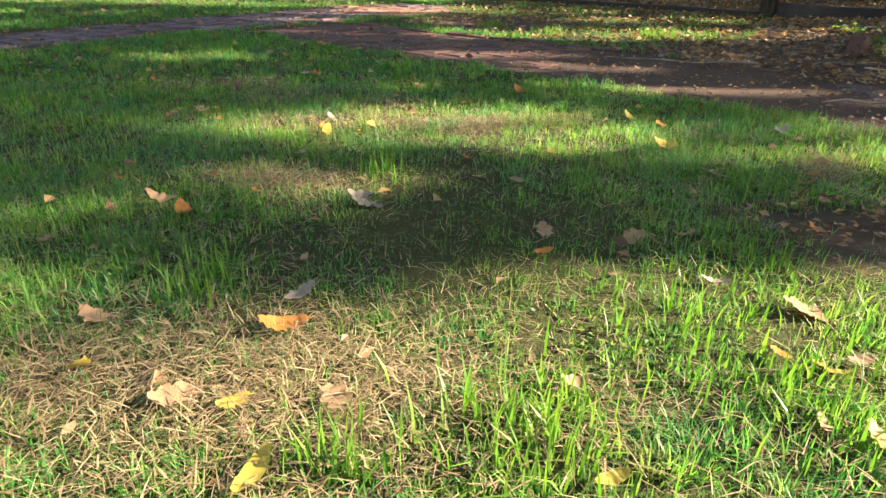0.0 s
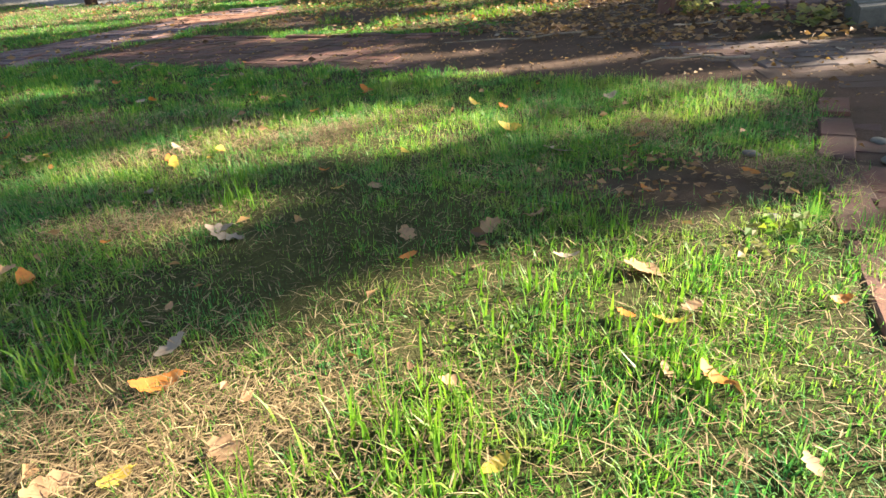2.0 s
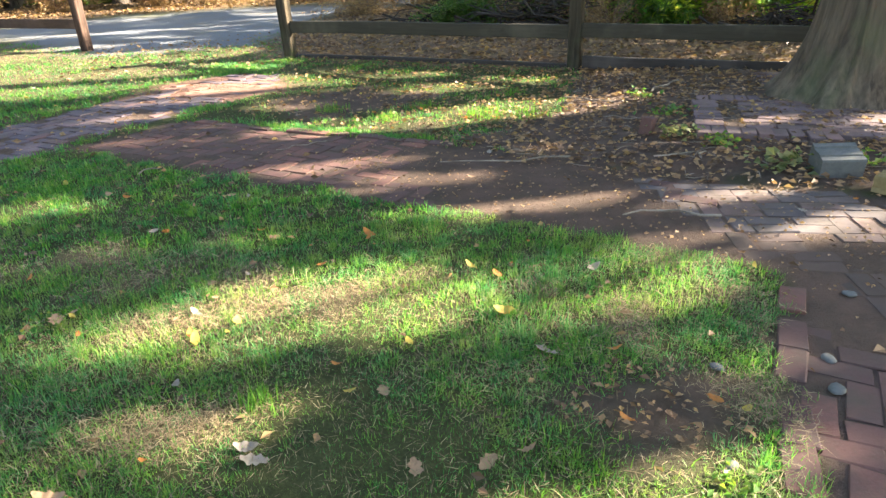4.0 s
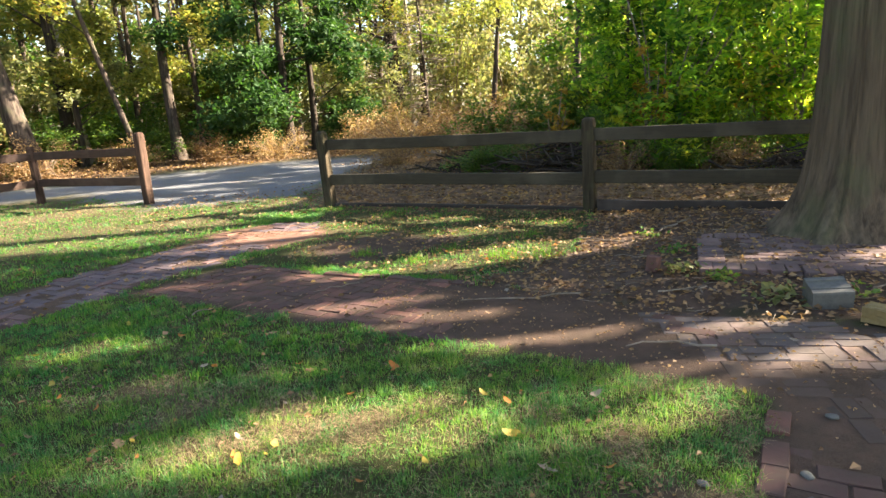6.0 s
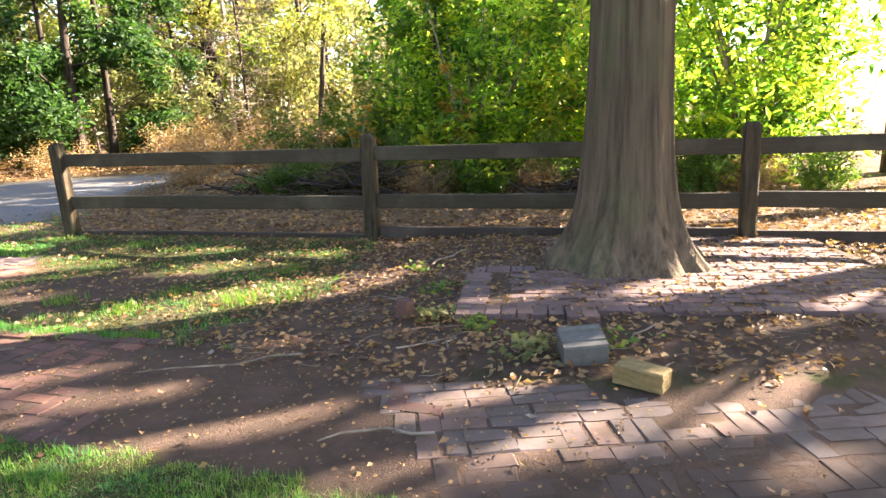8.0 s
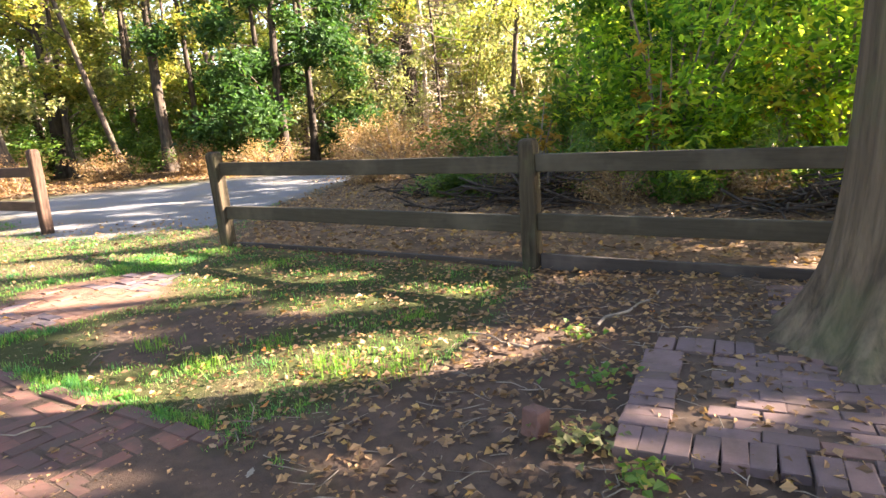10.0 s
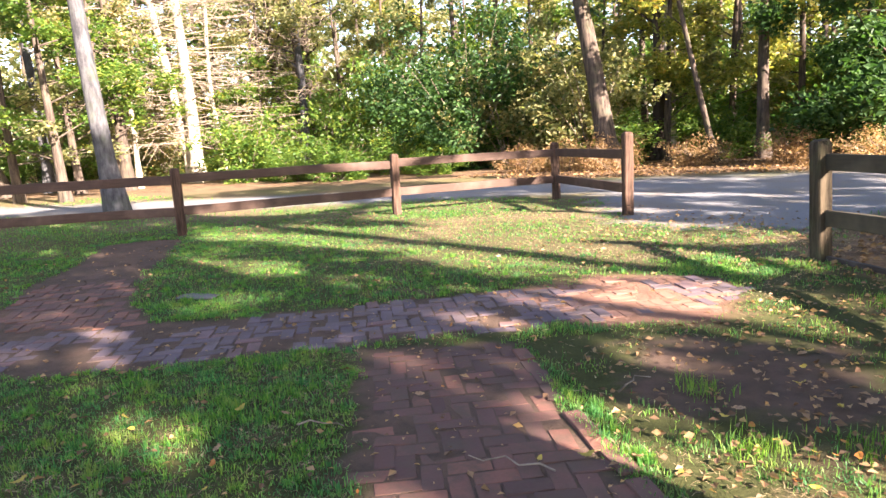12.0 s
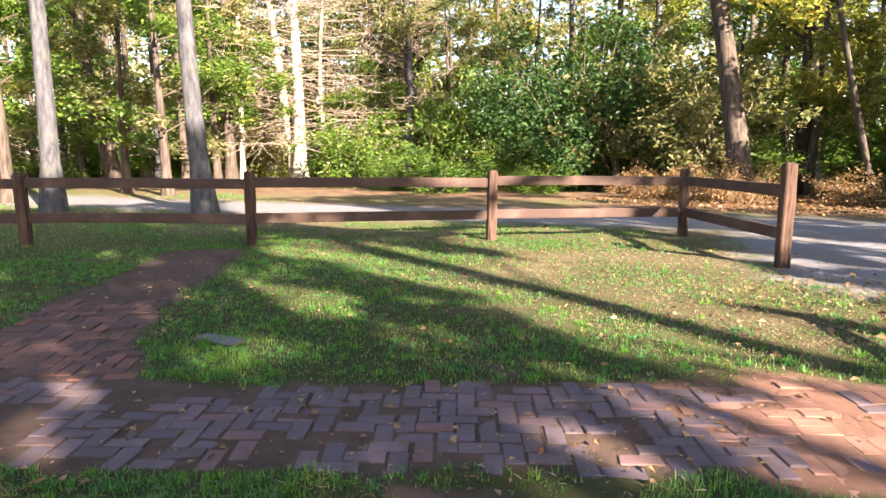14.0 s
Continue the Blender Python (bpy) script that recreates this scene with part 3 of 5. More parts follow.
# ---- woodland plants ----
def wood_tree(name, label, height, radius, bark, leaf, seed, leaves, size, lean=(0, 0), crown_from=0.3, spread_r=2.2, fork=False, bare=False, group="trees of the wood"):
    """A tapered trunk with limbs and a crown of small leaves."""
    r = np.random.default_rng(seed)
    ob = thing(name, (0, 0, 0), label, "tree", group)
    s = np.linspace(0, 1, 12)
    bend = r.normal(0, 0.12, 2)
    line = np.stack([lean[0] * height * s + bend[0] * np.sin(s * 5), lean[1] * height * s + bend[1] * np.sin(s * 4), s * height - 0.1], -1)
    rad = radius * (1 - 0.75 * s) * (1 + 0.5 * np.exp(-s * height / 0.35))
    part("trunk", mesh_of("trunk", *tube(line, rad, 12, 0.03, 5, seed), smooth=True), bark, ob)
    limbs, blobs = [], []
    for k in range(13 if not bare else 84):
        f = crown_from + (1 - crown_from) * ((k + r.uniform(0, 0.8)) / (13 if not bare else 84))
        p0 = np.array([np.interp(f, s, line[:, i]) for i in range(3)])
        an, ln = r.uniform(0, 6.28), spread_r * r.uniform(0.5, 1.15) * (1.1 - 0.5 * f)
        rise = r.uniform(-0.25, 0.2) if bare else r.uniform(0.1, 0.7)
        p1 = p0 + np.array([0.5 * ln * math.cos(an), 0.5 * ln * math.sin(an), rise * ln * 0.6])
        p2 = p0 + np.array([ln * math.cos(an + r.normal(0, 0.2)), ln * math.sin(an + r.normal(0, 0.2)), rise * ln * (0.6 if bare else 1.0)])
        rr = 0.22 * radius if not bare else 0.032
        limbs.append(tube([p0, p1, p2], [rr, rr * 0.6, rr * 0.2], 5))
        if bare:
            for _ in range(7):
                q0 = p0 + (p2 - p0) * r.uniform(0.3, 0.95)
                q1 = q0 + r.normal(0, 0.5, 3) * np.array([1, 1, 0.7]) - np.array([0, 0, 0.12])
                limbs.append(tube([q0, (q0 + q1) / 2 + r.normal(0, 0.03, 3), q1], [0.016, 0.011, 0.005], 4))
        blobs += [(*p2, r.uniform(0.5, 0.95) * spread_r * 0.36), (*p1, r.uniform(0.35, 0.7) * spread_r * 0.36)]
    if limbs:
        tagged(part("branchwork", mesh_of("branchwork", *join(limbs)), bark if not bare else TWIG, ob), kind="stuff")
    if leaves:
        tagged(part("crown", mesh_of("crown", *leaf_cloud(clumped(r, blobs, leaves, 0.2), size, r)), leaf, ob), kind="stuff")
    return ob


def shrub(name, label, width, height, leaf, seed, leaves, size, group="shrubs at the wood's edge", stems=9, long=1.7, floor=0.12, category="shrub"):
    """Stems from one foot and many clumps of leaves with gaps between."""
    r = np.random.default_rng(seed)
    ob = thing(name, (0, 0, 0), label, category, group)
    tubes, blobs = [], []
    for k in range(stems):
        an, ln = r.uniform(0, 6.28), r.uniform(0.3, 1.0) * width / 2
        top = np.array([ln * math.cos(an), ln * math.sin(an), height * r.uniform(0.55, 1.0) * (1.08 - 0.45 * ln / (width / 2))])
        mid = top * np.array([0.45, 0.45, 0.55])
        tubes.append(tube([[0.1 * math.cos(an), 0.1 * math.sin(an), -0.05], mid, top], [0.035, 0.025, 0.008], 5))
        for f in np.linspace(floor, 1.0, 6):
            p = top * np.array([f ** 0.7, f ** 0.7, f])
            blobs.append((*(p + r.normal(0, 0.12 * width, 3) * np.array([1, 1, 0.4])), r.uniform(0.10, 0.2) * width))
    for b in range(len(blobs)):
        if blobs[b][2] < 0.2:
            blobs[b] = (blobs[b][0], blobs[b][1], 0.2, blobs[b][3])
    tagged(part("stemwork", mesh_of("stemwork", *join(tubes)), TWIG, ob), kind="stuff")
    c = clumped(r, blobs, leaves, 0.25)
    c[:, 2] = np.maximum(c[:, 2], 0.05)
    tagged(part("leaves", mesh_of("leaves", *leaf_cloud(c, size, r, long=long)), leaf, ob), kind="stuff")
    return ob


def at_sight(eye, yaw, dist):
    """A place on the ground: degrees to the left of +y and metres from the eye."""
    return eye[0] - dist * math.sin(radians(yaw)), eye[1] + dist * math.cos(radians(yaw))


E_END, E_MID = (0.5, 4.2), (0.1, -0.3)


def stand(ob, xy, turn=0.0, scale=1.0, tall=1.0):
    ob.matrix_basis = pose(xy[0], xy[1], 0, 0, 0, turn) @ Matrix.Diagonal((scale, scale, scale * tall, 1))
    return ob


def copy_at(ob, xy, turn, scale=1.0, tall=1.0):
    # the first scale is held in the pose itself
    keep = ob.matrix_basis.copy()
    ob.matrix_basis = Matrix.Identity(4)
    c = copy_thing(ob, Matrix.Identity(4))
    ob.matrix_basis = keep
    return stand(c, xy, turn, scale, tall)


# named trees
lean_tree = stand(wood_tree("leaning_tree", "leaning bare grey-brown trunk across the gravel drive", 14, 0.40, BARK_BROWN, LEAF_YELLOW, 21, 5000, 0.2, (-0.20, -0.02), 0.62, 4.0), (-9.9, 24.4), 0)
stand(wood_tree("grey_tree", "smooth grey tree trunk in dappled sun behind the fence", 15, 0.25, BARK_GREY, LEAF_MID, 22, 4500, 0.18, (-0.045, 0.0), 0.5, 4.0), at_sight(E_END, 73.2, 17), 0)
stand(wood_tree("grey_tree", "grey tree trunk in shade behind the fence", 15, 0.24, BARK_GREY, LEAF_MID, 23, 4500, 0.18, (-0.03, 0.0), 0.5, 4.0), at_sight(E_END, 84.2, 19), 0)
for yaw, dist, lean, rad, seed in ((65.2, 33, (-0.008, -0.016), 0.34, 24), (65.5, 33.5, (-0.05, -0.11), 0.27, 25), (62.6, 35, (0.0, 0.0), 0.14, 125), (70.0, 31, (0.02, 0.0), 0.13, 126)):
    stand(wood_tree("dead_pine", "pale sunlit dead trunk with many bare branches", 15, rad, BARK_PALE, LEAF_OLIVE, seed, 0, 0.2, lean, 0.12, 5.5, bare=True), at_sight(E_END, yaw, dist))
for yaw, dist, lean, rad, bark, seed in ((79.6, 32, (-0.16, -0.08), 0.36, BARK_BROWN, 26), (76.4, 34, (-0.12, 0.0), 0.26, BARK_GREY, 27), (70.9, 30, (0.0, 0.0), 0.26, BARK_BROWN, 28),
                                         (57.6, 36, (-0.04, 0), 0.28, BARK_BROWN, 29), (55.8, 34, (0.0, 0), 0.26, BARK_GREY, 30), (55.0, 36, (0.02, 0), 0.34, BARK_DARK, 31)):
    stand(wood_tree("wood_tree", "slender trunk in the sunlit wood", 14, rad, bark, LEAF_OLIVE, seed, 3500, 0.2, lean, 0.4, 3.2), at_sight(E_END, yaw, dist))
for yaw, dist, lean, rad, bark, seed in ((19.5, 32, (-0.03, 0), 0.30, BARK_DARK, 32), (18.6, 33, (-0.06, 0), 0.28, BARK_PALE, 33), (14.6, 28, (-0.24, 0.02), 0.12, BARK_BROWN, 34),
                                         (11.8, 30, (0.0, 0), 0.24, BARK_BROWN, 35), (-7.2, 38, (-0.05, 0), 0.50, BARK_DARK, 36), (-8.0, 36, (0.0, 0), 0.14, BARK_PALE, 37),
                                         (-22.0, 22, (0.03, 0), 0.12, BARK_BROWN, 38), (-15.0, 34, (0.10, 0), 0.16, BARK_BROWN, 39)):
    stand(wood_tree("wood_tree", "tall trunk in the autumn wood", 14, rad, bark, LEAF_YELLOW, seed, 3500, 0.2, lean, 0.35, 3.4), at_sight(E_MID, yaw, dist))

# thick shrubs and small trees
DARK_BUSH = stand(shrub("evergreen_tree", "broad dark-green leafy tree at the wood's edge", 8.5, 9.0, LEAF_DARK, 41, 11000, 0.22, stems=16, category="tree"), at_sight(E_END, 40.5, 28))
copy_at(DARK_BUSH, at_sight(E_END, 36.0, 30), 80, 0.75, 1.1)
TALL_EVERGREEN = stand(wood_tree("evergreen_tree", "tall dark-green leafy tree beyond the gravel drive", 12, 0.2, BARK_DARK, LEAF_DARK, 54, 11000, 0.25, (0.01, 0.0), 0.04, 4.4), at_sight(E_MID, 2.6, 28))
copy_at(TALL_EVERGREEN, at_sight(E_MID, 0.6, 29.5), 130, 0.85, 1.0)
copy_at(TALL_EVERGREEN, at_sight(E_MID, 4.3, 29.5), 250, 0.8, 1.0)
GREEN_BUSH = stand(shrub("green_shrub", "mid-green leafy shrub at the wood's edge", 5.0, 5.0, LEAF_MID, 42, 4000, 0.22), at_sight(E_END, 44, 25), 0, 0.55, 0.5)
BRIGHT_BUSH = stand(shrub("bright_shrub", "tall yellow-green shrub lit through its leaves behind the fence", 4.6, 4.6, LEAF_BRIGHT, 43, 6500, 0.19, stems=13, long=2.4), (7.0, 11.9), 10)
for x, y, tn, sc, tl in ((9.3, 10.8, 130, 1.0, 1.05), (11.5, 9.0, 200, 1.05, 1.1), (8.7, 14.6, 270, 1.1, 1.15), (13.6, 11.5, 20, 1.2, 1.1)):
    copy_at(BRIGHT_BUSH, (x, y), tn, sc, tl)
r0 = np.random.default_rng(50)
for x, y, sc, tl in ((6.2, 15.6, 0.6, 0.8), (4.5, 15.4, 0.5, 0.8), (9.8, 14.8, 0.6, 0.9), (3.4, 13.4, 0.28, 0.6)):
    copy_at(GREEN_BUSH, (x, y), r0.uniform(0, 360), sc, tl)
for yaw in np.arange(8, 62, 3.2):                # edge of the wood seen past the drive
    copy_at(GREEN_BUSH, at_sight(E_END, yaw + r0.normal(0, 1), r0.uniform(25, 31)), r0.uniform(0, 360), r0.uniform(0.5, 1.0), r0.uniform(0.5, 1.0))
for yaw in np.arange(62, 100, 4):
    copy_at(GREEN_BUSH, at_sight(E_END, yaw + r0.normal(0, 1), r0.uniform(36, 44)), r0.uniform(0, 360), r0.uniform(0.5, 1.1), r0.uniform(0.4, 0.9))
for yaw in np.arange(8, 60, 5):
    copy_at(GREEN_BUSH, at_sight(E_END, yaw + r0.normal(0, 1.5), r0.uniform(31, 36)), r0.uniform(0, 360), r0.uniform(0.9, 1.3), r0.uniform(0.9, 1.4))
OLIVE_BUSH = stand(shrub("olive_shrub", "thin olive and yellow autumn shrub in the wood", 5.0, 6.0, LEAF_OLIVE, 44, 4000, 0.21), at_sight(E_MID, 24, 29))
for yaw in np.arange(-50, 40, 5.5):
    copy_at(OLIVE_BUSH, at_sight(E_MID, yaw + r0.normal(0, 1.5), r0.uniform(29, 40)), r0.uniform(0, 360), r0.uniform(0.7, 1.3), r0.uniform(0.7, 1.4))
for yaw in np.arange(58, 102, 3.0):
    copy_at(OLIVE_BUSH, at_sight(E_END, yaw + r0.normal(0, 1.5), r0.uniform(38, 50)), r0.uniform(0, 360), r0.uniform(1.0, 1.6), r0.uniform(0.6, 1.2))
YELLOW_TREE = stand(wood_tree("yellow_tree", "autumn tree with thin yellow-green leaves", 12, 0.18, BARK_BROWN, LEAF_YELLOW, 45, 4700, 0.23, (0.02, 0), 0.12, 3.4), at_sight(E_END, 23, 30))
OLIVE_TREE = stand(wood_tree("olive_tree", "autumn tree with olive and brown leaves", 13, 0.2, BARK_BROWN, LEAF_OLIVE, 46, 4700, 0.23, (-0.03, 0), 0.15, 3.6), at_sight(E_END, 50, 40))
GREEN_TREE = stand(wood_tree("green_tree", "leafy green tree of the wood", 13, 0.22, BARK_BROWN, LEAF_MID, 47, 5200, 0.23, (0.02, 0.02), 0.15, 3.8), at_sight(E_END, 80, 38))
for k, yaw in enumerate(np.arange(-14, 112, 3.0)):
    src = (YELLOW_TREE, OLIVE_TREE, GREEN_TREE, OLIVE_TREE)[k % 4]
    copy_at(src, at_sight((0.5, 3), yaw + r0.normal(0, 1.2), r0.uniform(34, 48)), r0.uniform(0, 360), r0.uniform(0.85, 1.25), r0.uniform(0.85, 1.2))
for k, yaw in enumerate(np.arange(6, 29, 5.0)):
    copy_at((YELLOW_TREE, YELLOW_TREE, OLIVE_TREE)[k % 3], at_sight((0.5, 3), yaw + r0.normal(0, 1.2), r0.uniform(28, 33)), r0.uniform(0, 360), r0.uniform(0.7, 0.9), r0.uniform(0.85, 1.1))
for k, yaw in enumerate(np.arange(-52, -16, 6)):
    copy_at((GREEN_TREE, OLIVE_TREE)[k % 2], at_sight((0.5, 3), yaw, r0.uniform(26, 34)), r0.uniform(0, 360), 0.75, 0.72)
for k, yaw in enumerate(np.arange(-40, 115, 6.0)):
    copy_at((OLIVE_TREE, YELLOW_TREE, OLIVE_TREE)[k % 3], at_sight((0.5, 3), yaw + r0.normal(0, 1.2), r0.uniform(52, 62)), r0.uniform(0, 360), r0.uniform(1.1, 1.4), 1.0)


def far_woods():
    """The wood goes on far behind: one mass of leaves and poles."""
    r = np.random.default_rng(58)
    n = 62000
    yaw, dist = np.radians(r.uniform(-38, 118, n)), r.uniform(64, 82, n)
    z = r.uniform(0, 1, n) ** 1.15 * 25 * (0.8 + 0.2 * np.sin(yaw * 23) * np.sin(yaw * 9 + 1))
    c = np.stack([0.5 - dist * np.sin(yaw), 3 + dist * np.cos(yaw), z + 0.2], -1)
    ob = part("far_woods", mesh_of("far_woods", *leaf_cloud(c, 0.85, r)), LEAF_OLIVE)
    tagged(ob, "far autumn wood of olive and yellow trees", "woods", kind="stuff")
    poles = []
    for _ in range(110):
        a, d, h = radians(r.uniform(-38, 118)), r.uniform(60, 80), r.uniform(12, 18)
        x, y = 0.5 - d * math.sin(a), 3 + d * math.cos(a)
        poles.append(tube([[x, y, 0], [x + r.normal(0, 0.4), y, h / 2], [x + r.normal(0, 0.8), y, h]], [0.22, 0.16, 0.08], 6))
    tagged(part("far_trunks", mesh_of("far_trunks", *join(poles)), BARK_BROWN), "far bare trunks of the wood", "woods", kind="stuff")


far_woods()

for x, y, tn, sc, k in ((9.5, 19.5, 40, 0.8, 0), (13.5, 17.0, 150, 0.75, 1), (16.5, 21.0, 220, 0.95, 0)):
    copy_at((GREEN_TREE, OLIVE_TREE, YELLOW_TREE)[k], (x, y), tn, sc, 0.85)

# dry brush and bramble
for yaw, d, k in ((74.5, 30, 0), (79, 27, 1), (84, 30, 0), (89, 26, 0), (94, 29, 2), (82, 36, 0), (99, 30, 1), (71, 37, 0), (63, 39, 2), (60, 36, 0), (76, 25, 0), (87, 23.5, 0), (93, 24, 0), (72, 29.5, 0)):
    copy_at((GREEN_TREE, OLIVE_TREE, YELLOW_TREE)[k], at_sight(E_END, yaw, d), yaw * 7, 0.85, 0.8)
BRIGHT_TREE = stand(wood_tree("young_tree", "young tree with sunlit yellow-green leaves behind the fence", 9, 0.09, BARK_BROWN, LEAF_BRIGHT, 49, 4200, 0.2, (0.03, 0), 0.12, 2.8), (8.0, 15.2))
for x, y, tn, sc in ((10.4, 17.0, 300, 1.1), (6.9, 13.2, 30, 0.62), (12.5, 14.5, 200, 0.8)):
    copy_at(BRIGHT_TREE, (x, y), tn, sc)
DRY_BRUSH = stand(shrub("dry_brush", "tan and rust dry brush beyond the drive", 3.2, 1.5, LEAF_DRY, 48, 3600, 0.13, "dry brush", stems=14, long=3.5), (2.8, 21.0))
for x, y, tn, sc in ((4.6, 20.2, 90, 1.0), (6.2, 19.0, 180, 1.0), (3.6, 23.8, 30, 1.2), (5.6, 23.0, 250, 1.3), (1.6, 25.4, 300, 1.0), (7.4, 21.5, 10, 1.2), (-1.5, 25.2, 60, 0.8), (-4.2, 25.6, 150, 0.8),
                     (-7.2, 25.4, 200, 0.8), (-12.5, 22.6, 30, 0.7), (4.2, 15.5, 140, 0.8), (2.2, 17.4, 70, 0.6), (5.8, 17.4, 40, 0.9), (-9.2, 23.2, 80, 0.8), (-10.9, 23.0, 20, 0.7), (5.0, 14.2, 10, 0.8), (6.9, 16.6, 200, 1.1), (5.4, 18.8, 120, 1.2)):
    copy_at(DRY_BRUSH, (x, y), tn, sc, r0.uniform(0.7, 1.05))


# thin leafless trees among the leafy ones
BARE_TREE = stand(wood_tree("bare_tree", "thin leafless tree with many fine pale twigs", 12, 0.10, BARK_BROWN, LEAF_OLIVE, 53, 0, 0.2, (-0.04, 0.01), 0.1, 3.2, bare=True), at_sight(E_MID, -4.5, 34))
for eye, yaw, d, tn, sc in ((E_MID, -9.5, 34, 20, 0.9), (E_END, 55.5, 34, 40, 1.0), (E_END, 59.5, 35, 220, 1.1)):
    copy_at(BARE_TREE, at_sight(eye, yaw, d), tn, sc)


def brush_pile(xy, label, width, height, n, seed):
    """A heap of cut branches thrown together."""
    r = np.random.default_rng(seed)
    ob = thing("brush_pile", (*xy, 0), label, "brush pile")
    sticks = []
    for _ in range(n):
        c = np.array([r.normal(0, width * 0.25), r.normal(0, width * 0.16), 0.0])
        c[2] = max(0.03, height * r.uniform(0, 1) * math.exp(-(c[0] / (0.4 * width)) ** 2))
        a, ln = r.normal(0, 0.8), r.uniform(0.3, 1.1)
        d = np.array([math.cos(a), math.sin(a), r.normal(0, 0.22)]) * ln / 2
        q = [c - d, c + r.normal(0, 0.06, 3), c + d]
        q = [np.array([p[0], p[1], max(p[2], 0.02)]) for p in q]
        k = r.uniform(0.008, 0.025)
        sticks.append(tube(q, [k, k * 0.8, k * 0.4], 5))
    tagged(part("branchwork", mesh_of("branchwork", *join(sticks)), BARK_DARK, ob), kind="stuff")


brush_pile((4.6, 11.6), "dark heap of cut branches behind the fence", 2.6, 0.75, 190, 71)
brush_pile((7.6, 9.0), "low heap of dead branches in the leaf litter", 2.4, 0.45, 110, 72)
brush_pile((3.9, 14.2), "low heap of dead branches in the leaf litter", 2.4, 0.5, 110, 73)

# low growth under the bright shrubs
for x, y, tn, sc, tl in ((5.2, 12.0, 20, 0.17, 1.0), (6.5, 10.6, 100, 0.15, 0.9), (7.9, 10.1, 190, 0.17, 0.9), (9.6, 8.6, 290, 0.15, 1.0), (4.3, 13.0, 240, 0.14, 0.9), (11.2, 7.4, 70, 0.16, 1.0), (8.4, 12.4, 150, 0.26, 1.1), (5.9, 14.4, 330, 0.24, 1.2)):
    copy_at(GREEN_BUSH, (x, y), tn, sc * 1.75, tl)
for x, y, tn, sc in ((5.7, 10.9, 30, 0.42), (7.3, 9.9, 120, 0.4), (4.5, 12.1, 200, 0.42), (8.9, 9.2, 260, 0.42), (10.3, 7.9, 320, 0.42)):
    copy_at(DRY_BRUSH, (x, y), tn, sc, 1.1)
SAPLING = stand(shrub("orange_sapling", "slim sapling with orange autumn leaves among green shrubs", 1.1, 3.0, LEAF_ORANGE, 52, 200, 0.2, stems=3, long=2.2, floor=0.45, category="sapling"), (6.6, 11.5), 30)
copy_at(SAPLING, (4.9, 12.6), 140, 0.8, 0.9)
copy_at(SAPLING, (8.6, 11.2), 250, 0.9, 1.3)


# ---- trees that shade the lawn from the east ----
LIT = [(0.0, 0.38, 1.6, 0.52), (0.62, 0.78, 0.58, 0.4), (-0.8, 0.85, 0.6, 0.28), (-0.22, 2.47, 0.75, 0.27), (0.98, 2.3, 0.9, 0.27), (0.7, 2.9, 0.4, 0.12), (-0.34, 1.76, 0.26, 0.065), (-0.95, 1.56, 0.15, 0.03), (-1.5, 4.05, 0.3, 0.08),
       (0.35, 4.43, 0.6, 0.06), (0.4, 3.68, 0.5, 0.13), (1.45, 3.42, 0.9, 0.2), (3.0, 2.56, 0.7, 0.13), (3.6, 2.42, 0.6, 0.15), (2.5, 2.98, 0.5, 0.1), (3.6, 2.74, 0.95, 0.16), (1.8, 2.58, 0.35, 0.07), (0.36, 5.22, 0.45, 0.08), (2.0, 6.15, 0.7, 0.12), (-1.3, 6.4, 0.5, 0.11), (1.8, 5.5, 1.3, 0.36), (0.5, 5.6, 0.6, 0.22), (0.4, 7.7, 1.6, 0.42), (2.0, 6.9, 0.9, 0.25)]
LIT2 = [(-0.4, 8.6, 1.2, 0.5), (-1.35, 6.66, 0.35, 0.06), (-0.9, 7.45, 0.9, 0.32), (-6.5, 9.0, 2.6, 0.75), (-4.6, 9.7, 2.2, 0.75), (-2.3, 8.6, 1.6, 0.55), (-3.0, 11.2, 2.6, 0.9),
        (-5.5, 12.0, 2.2, 1.4), (-1.2, 9.6, 1.4, 0.5), (-5.3, 6.9, 0.8, 0.22), (4.75, 3.85, 0.65, 0.2), (-3.82, 4.67, 0.08, 0.06), (-8.6, 8.6, 1.5, 0.7), (-7.2, 12.5, 1.8, 1.8), (-3.2, 13.4, 1.5, 0.22), (-1.2, 14.5, 2.0, 0.3), (-2.5, 16.0, 3.0, 0.35), (-6.2, 15.4, 2.0, 0.35), (-1.5, 17.6, 3.0, 0.3), (-14.5, 11.5, 5.0, 1.7), (-15.0, 7.6, 2.5, 0.3)]


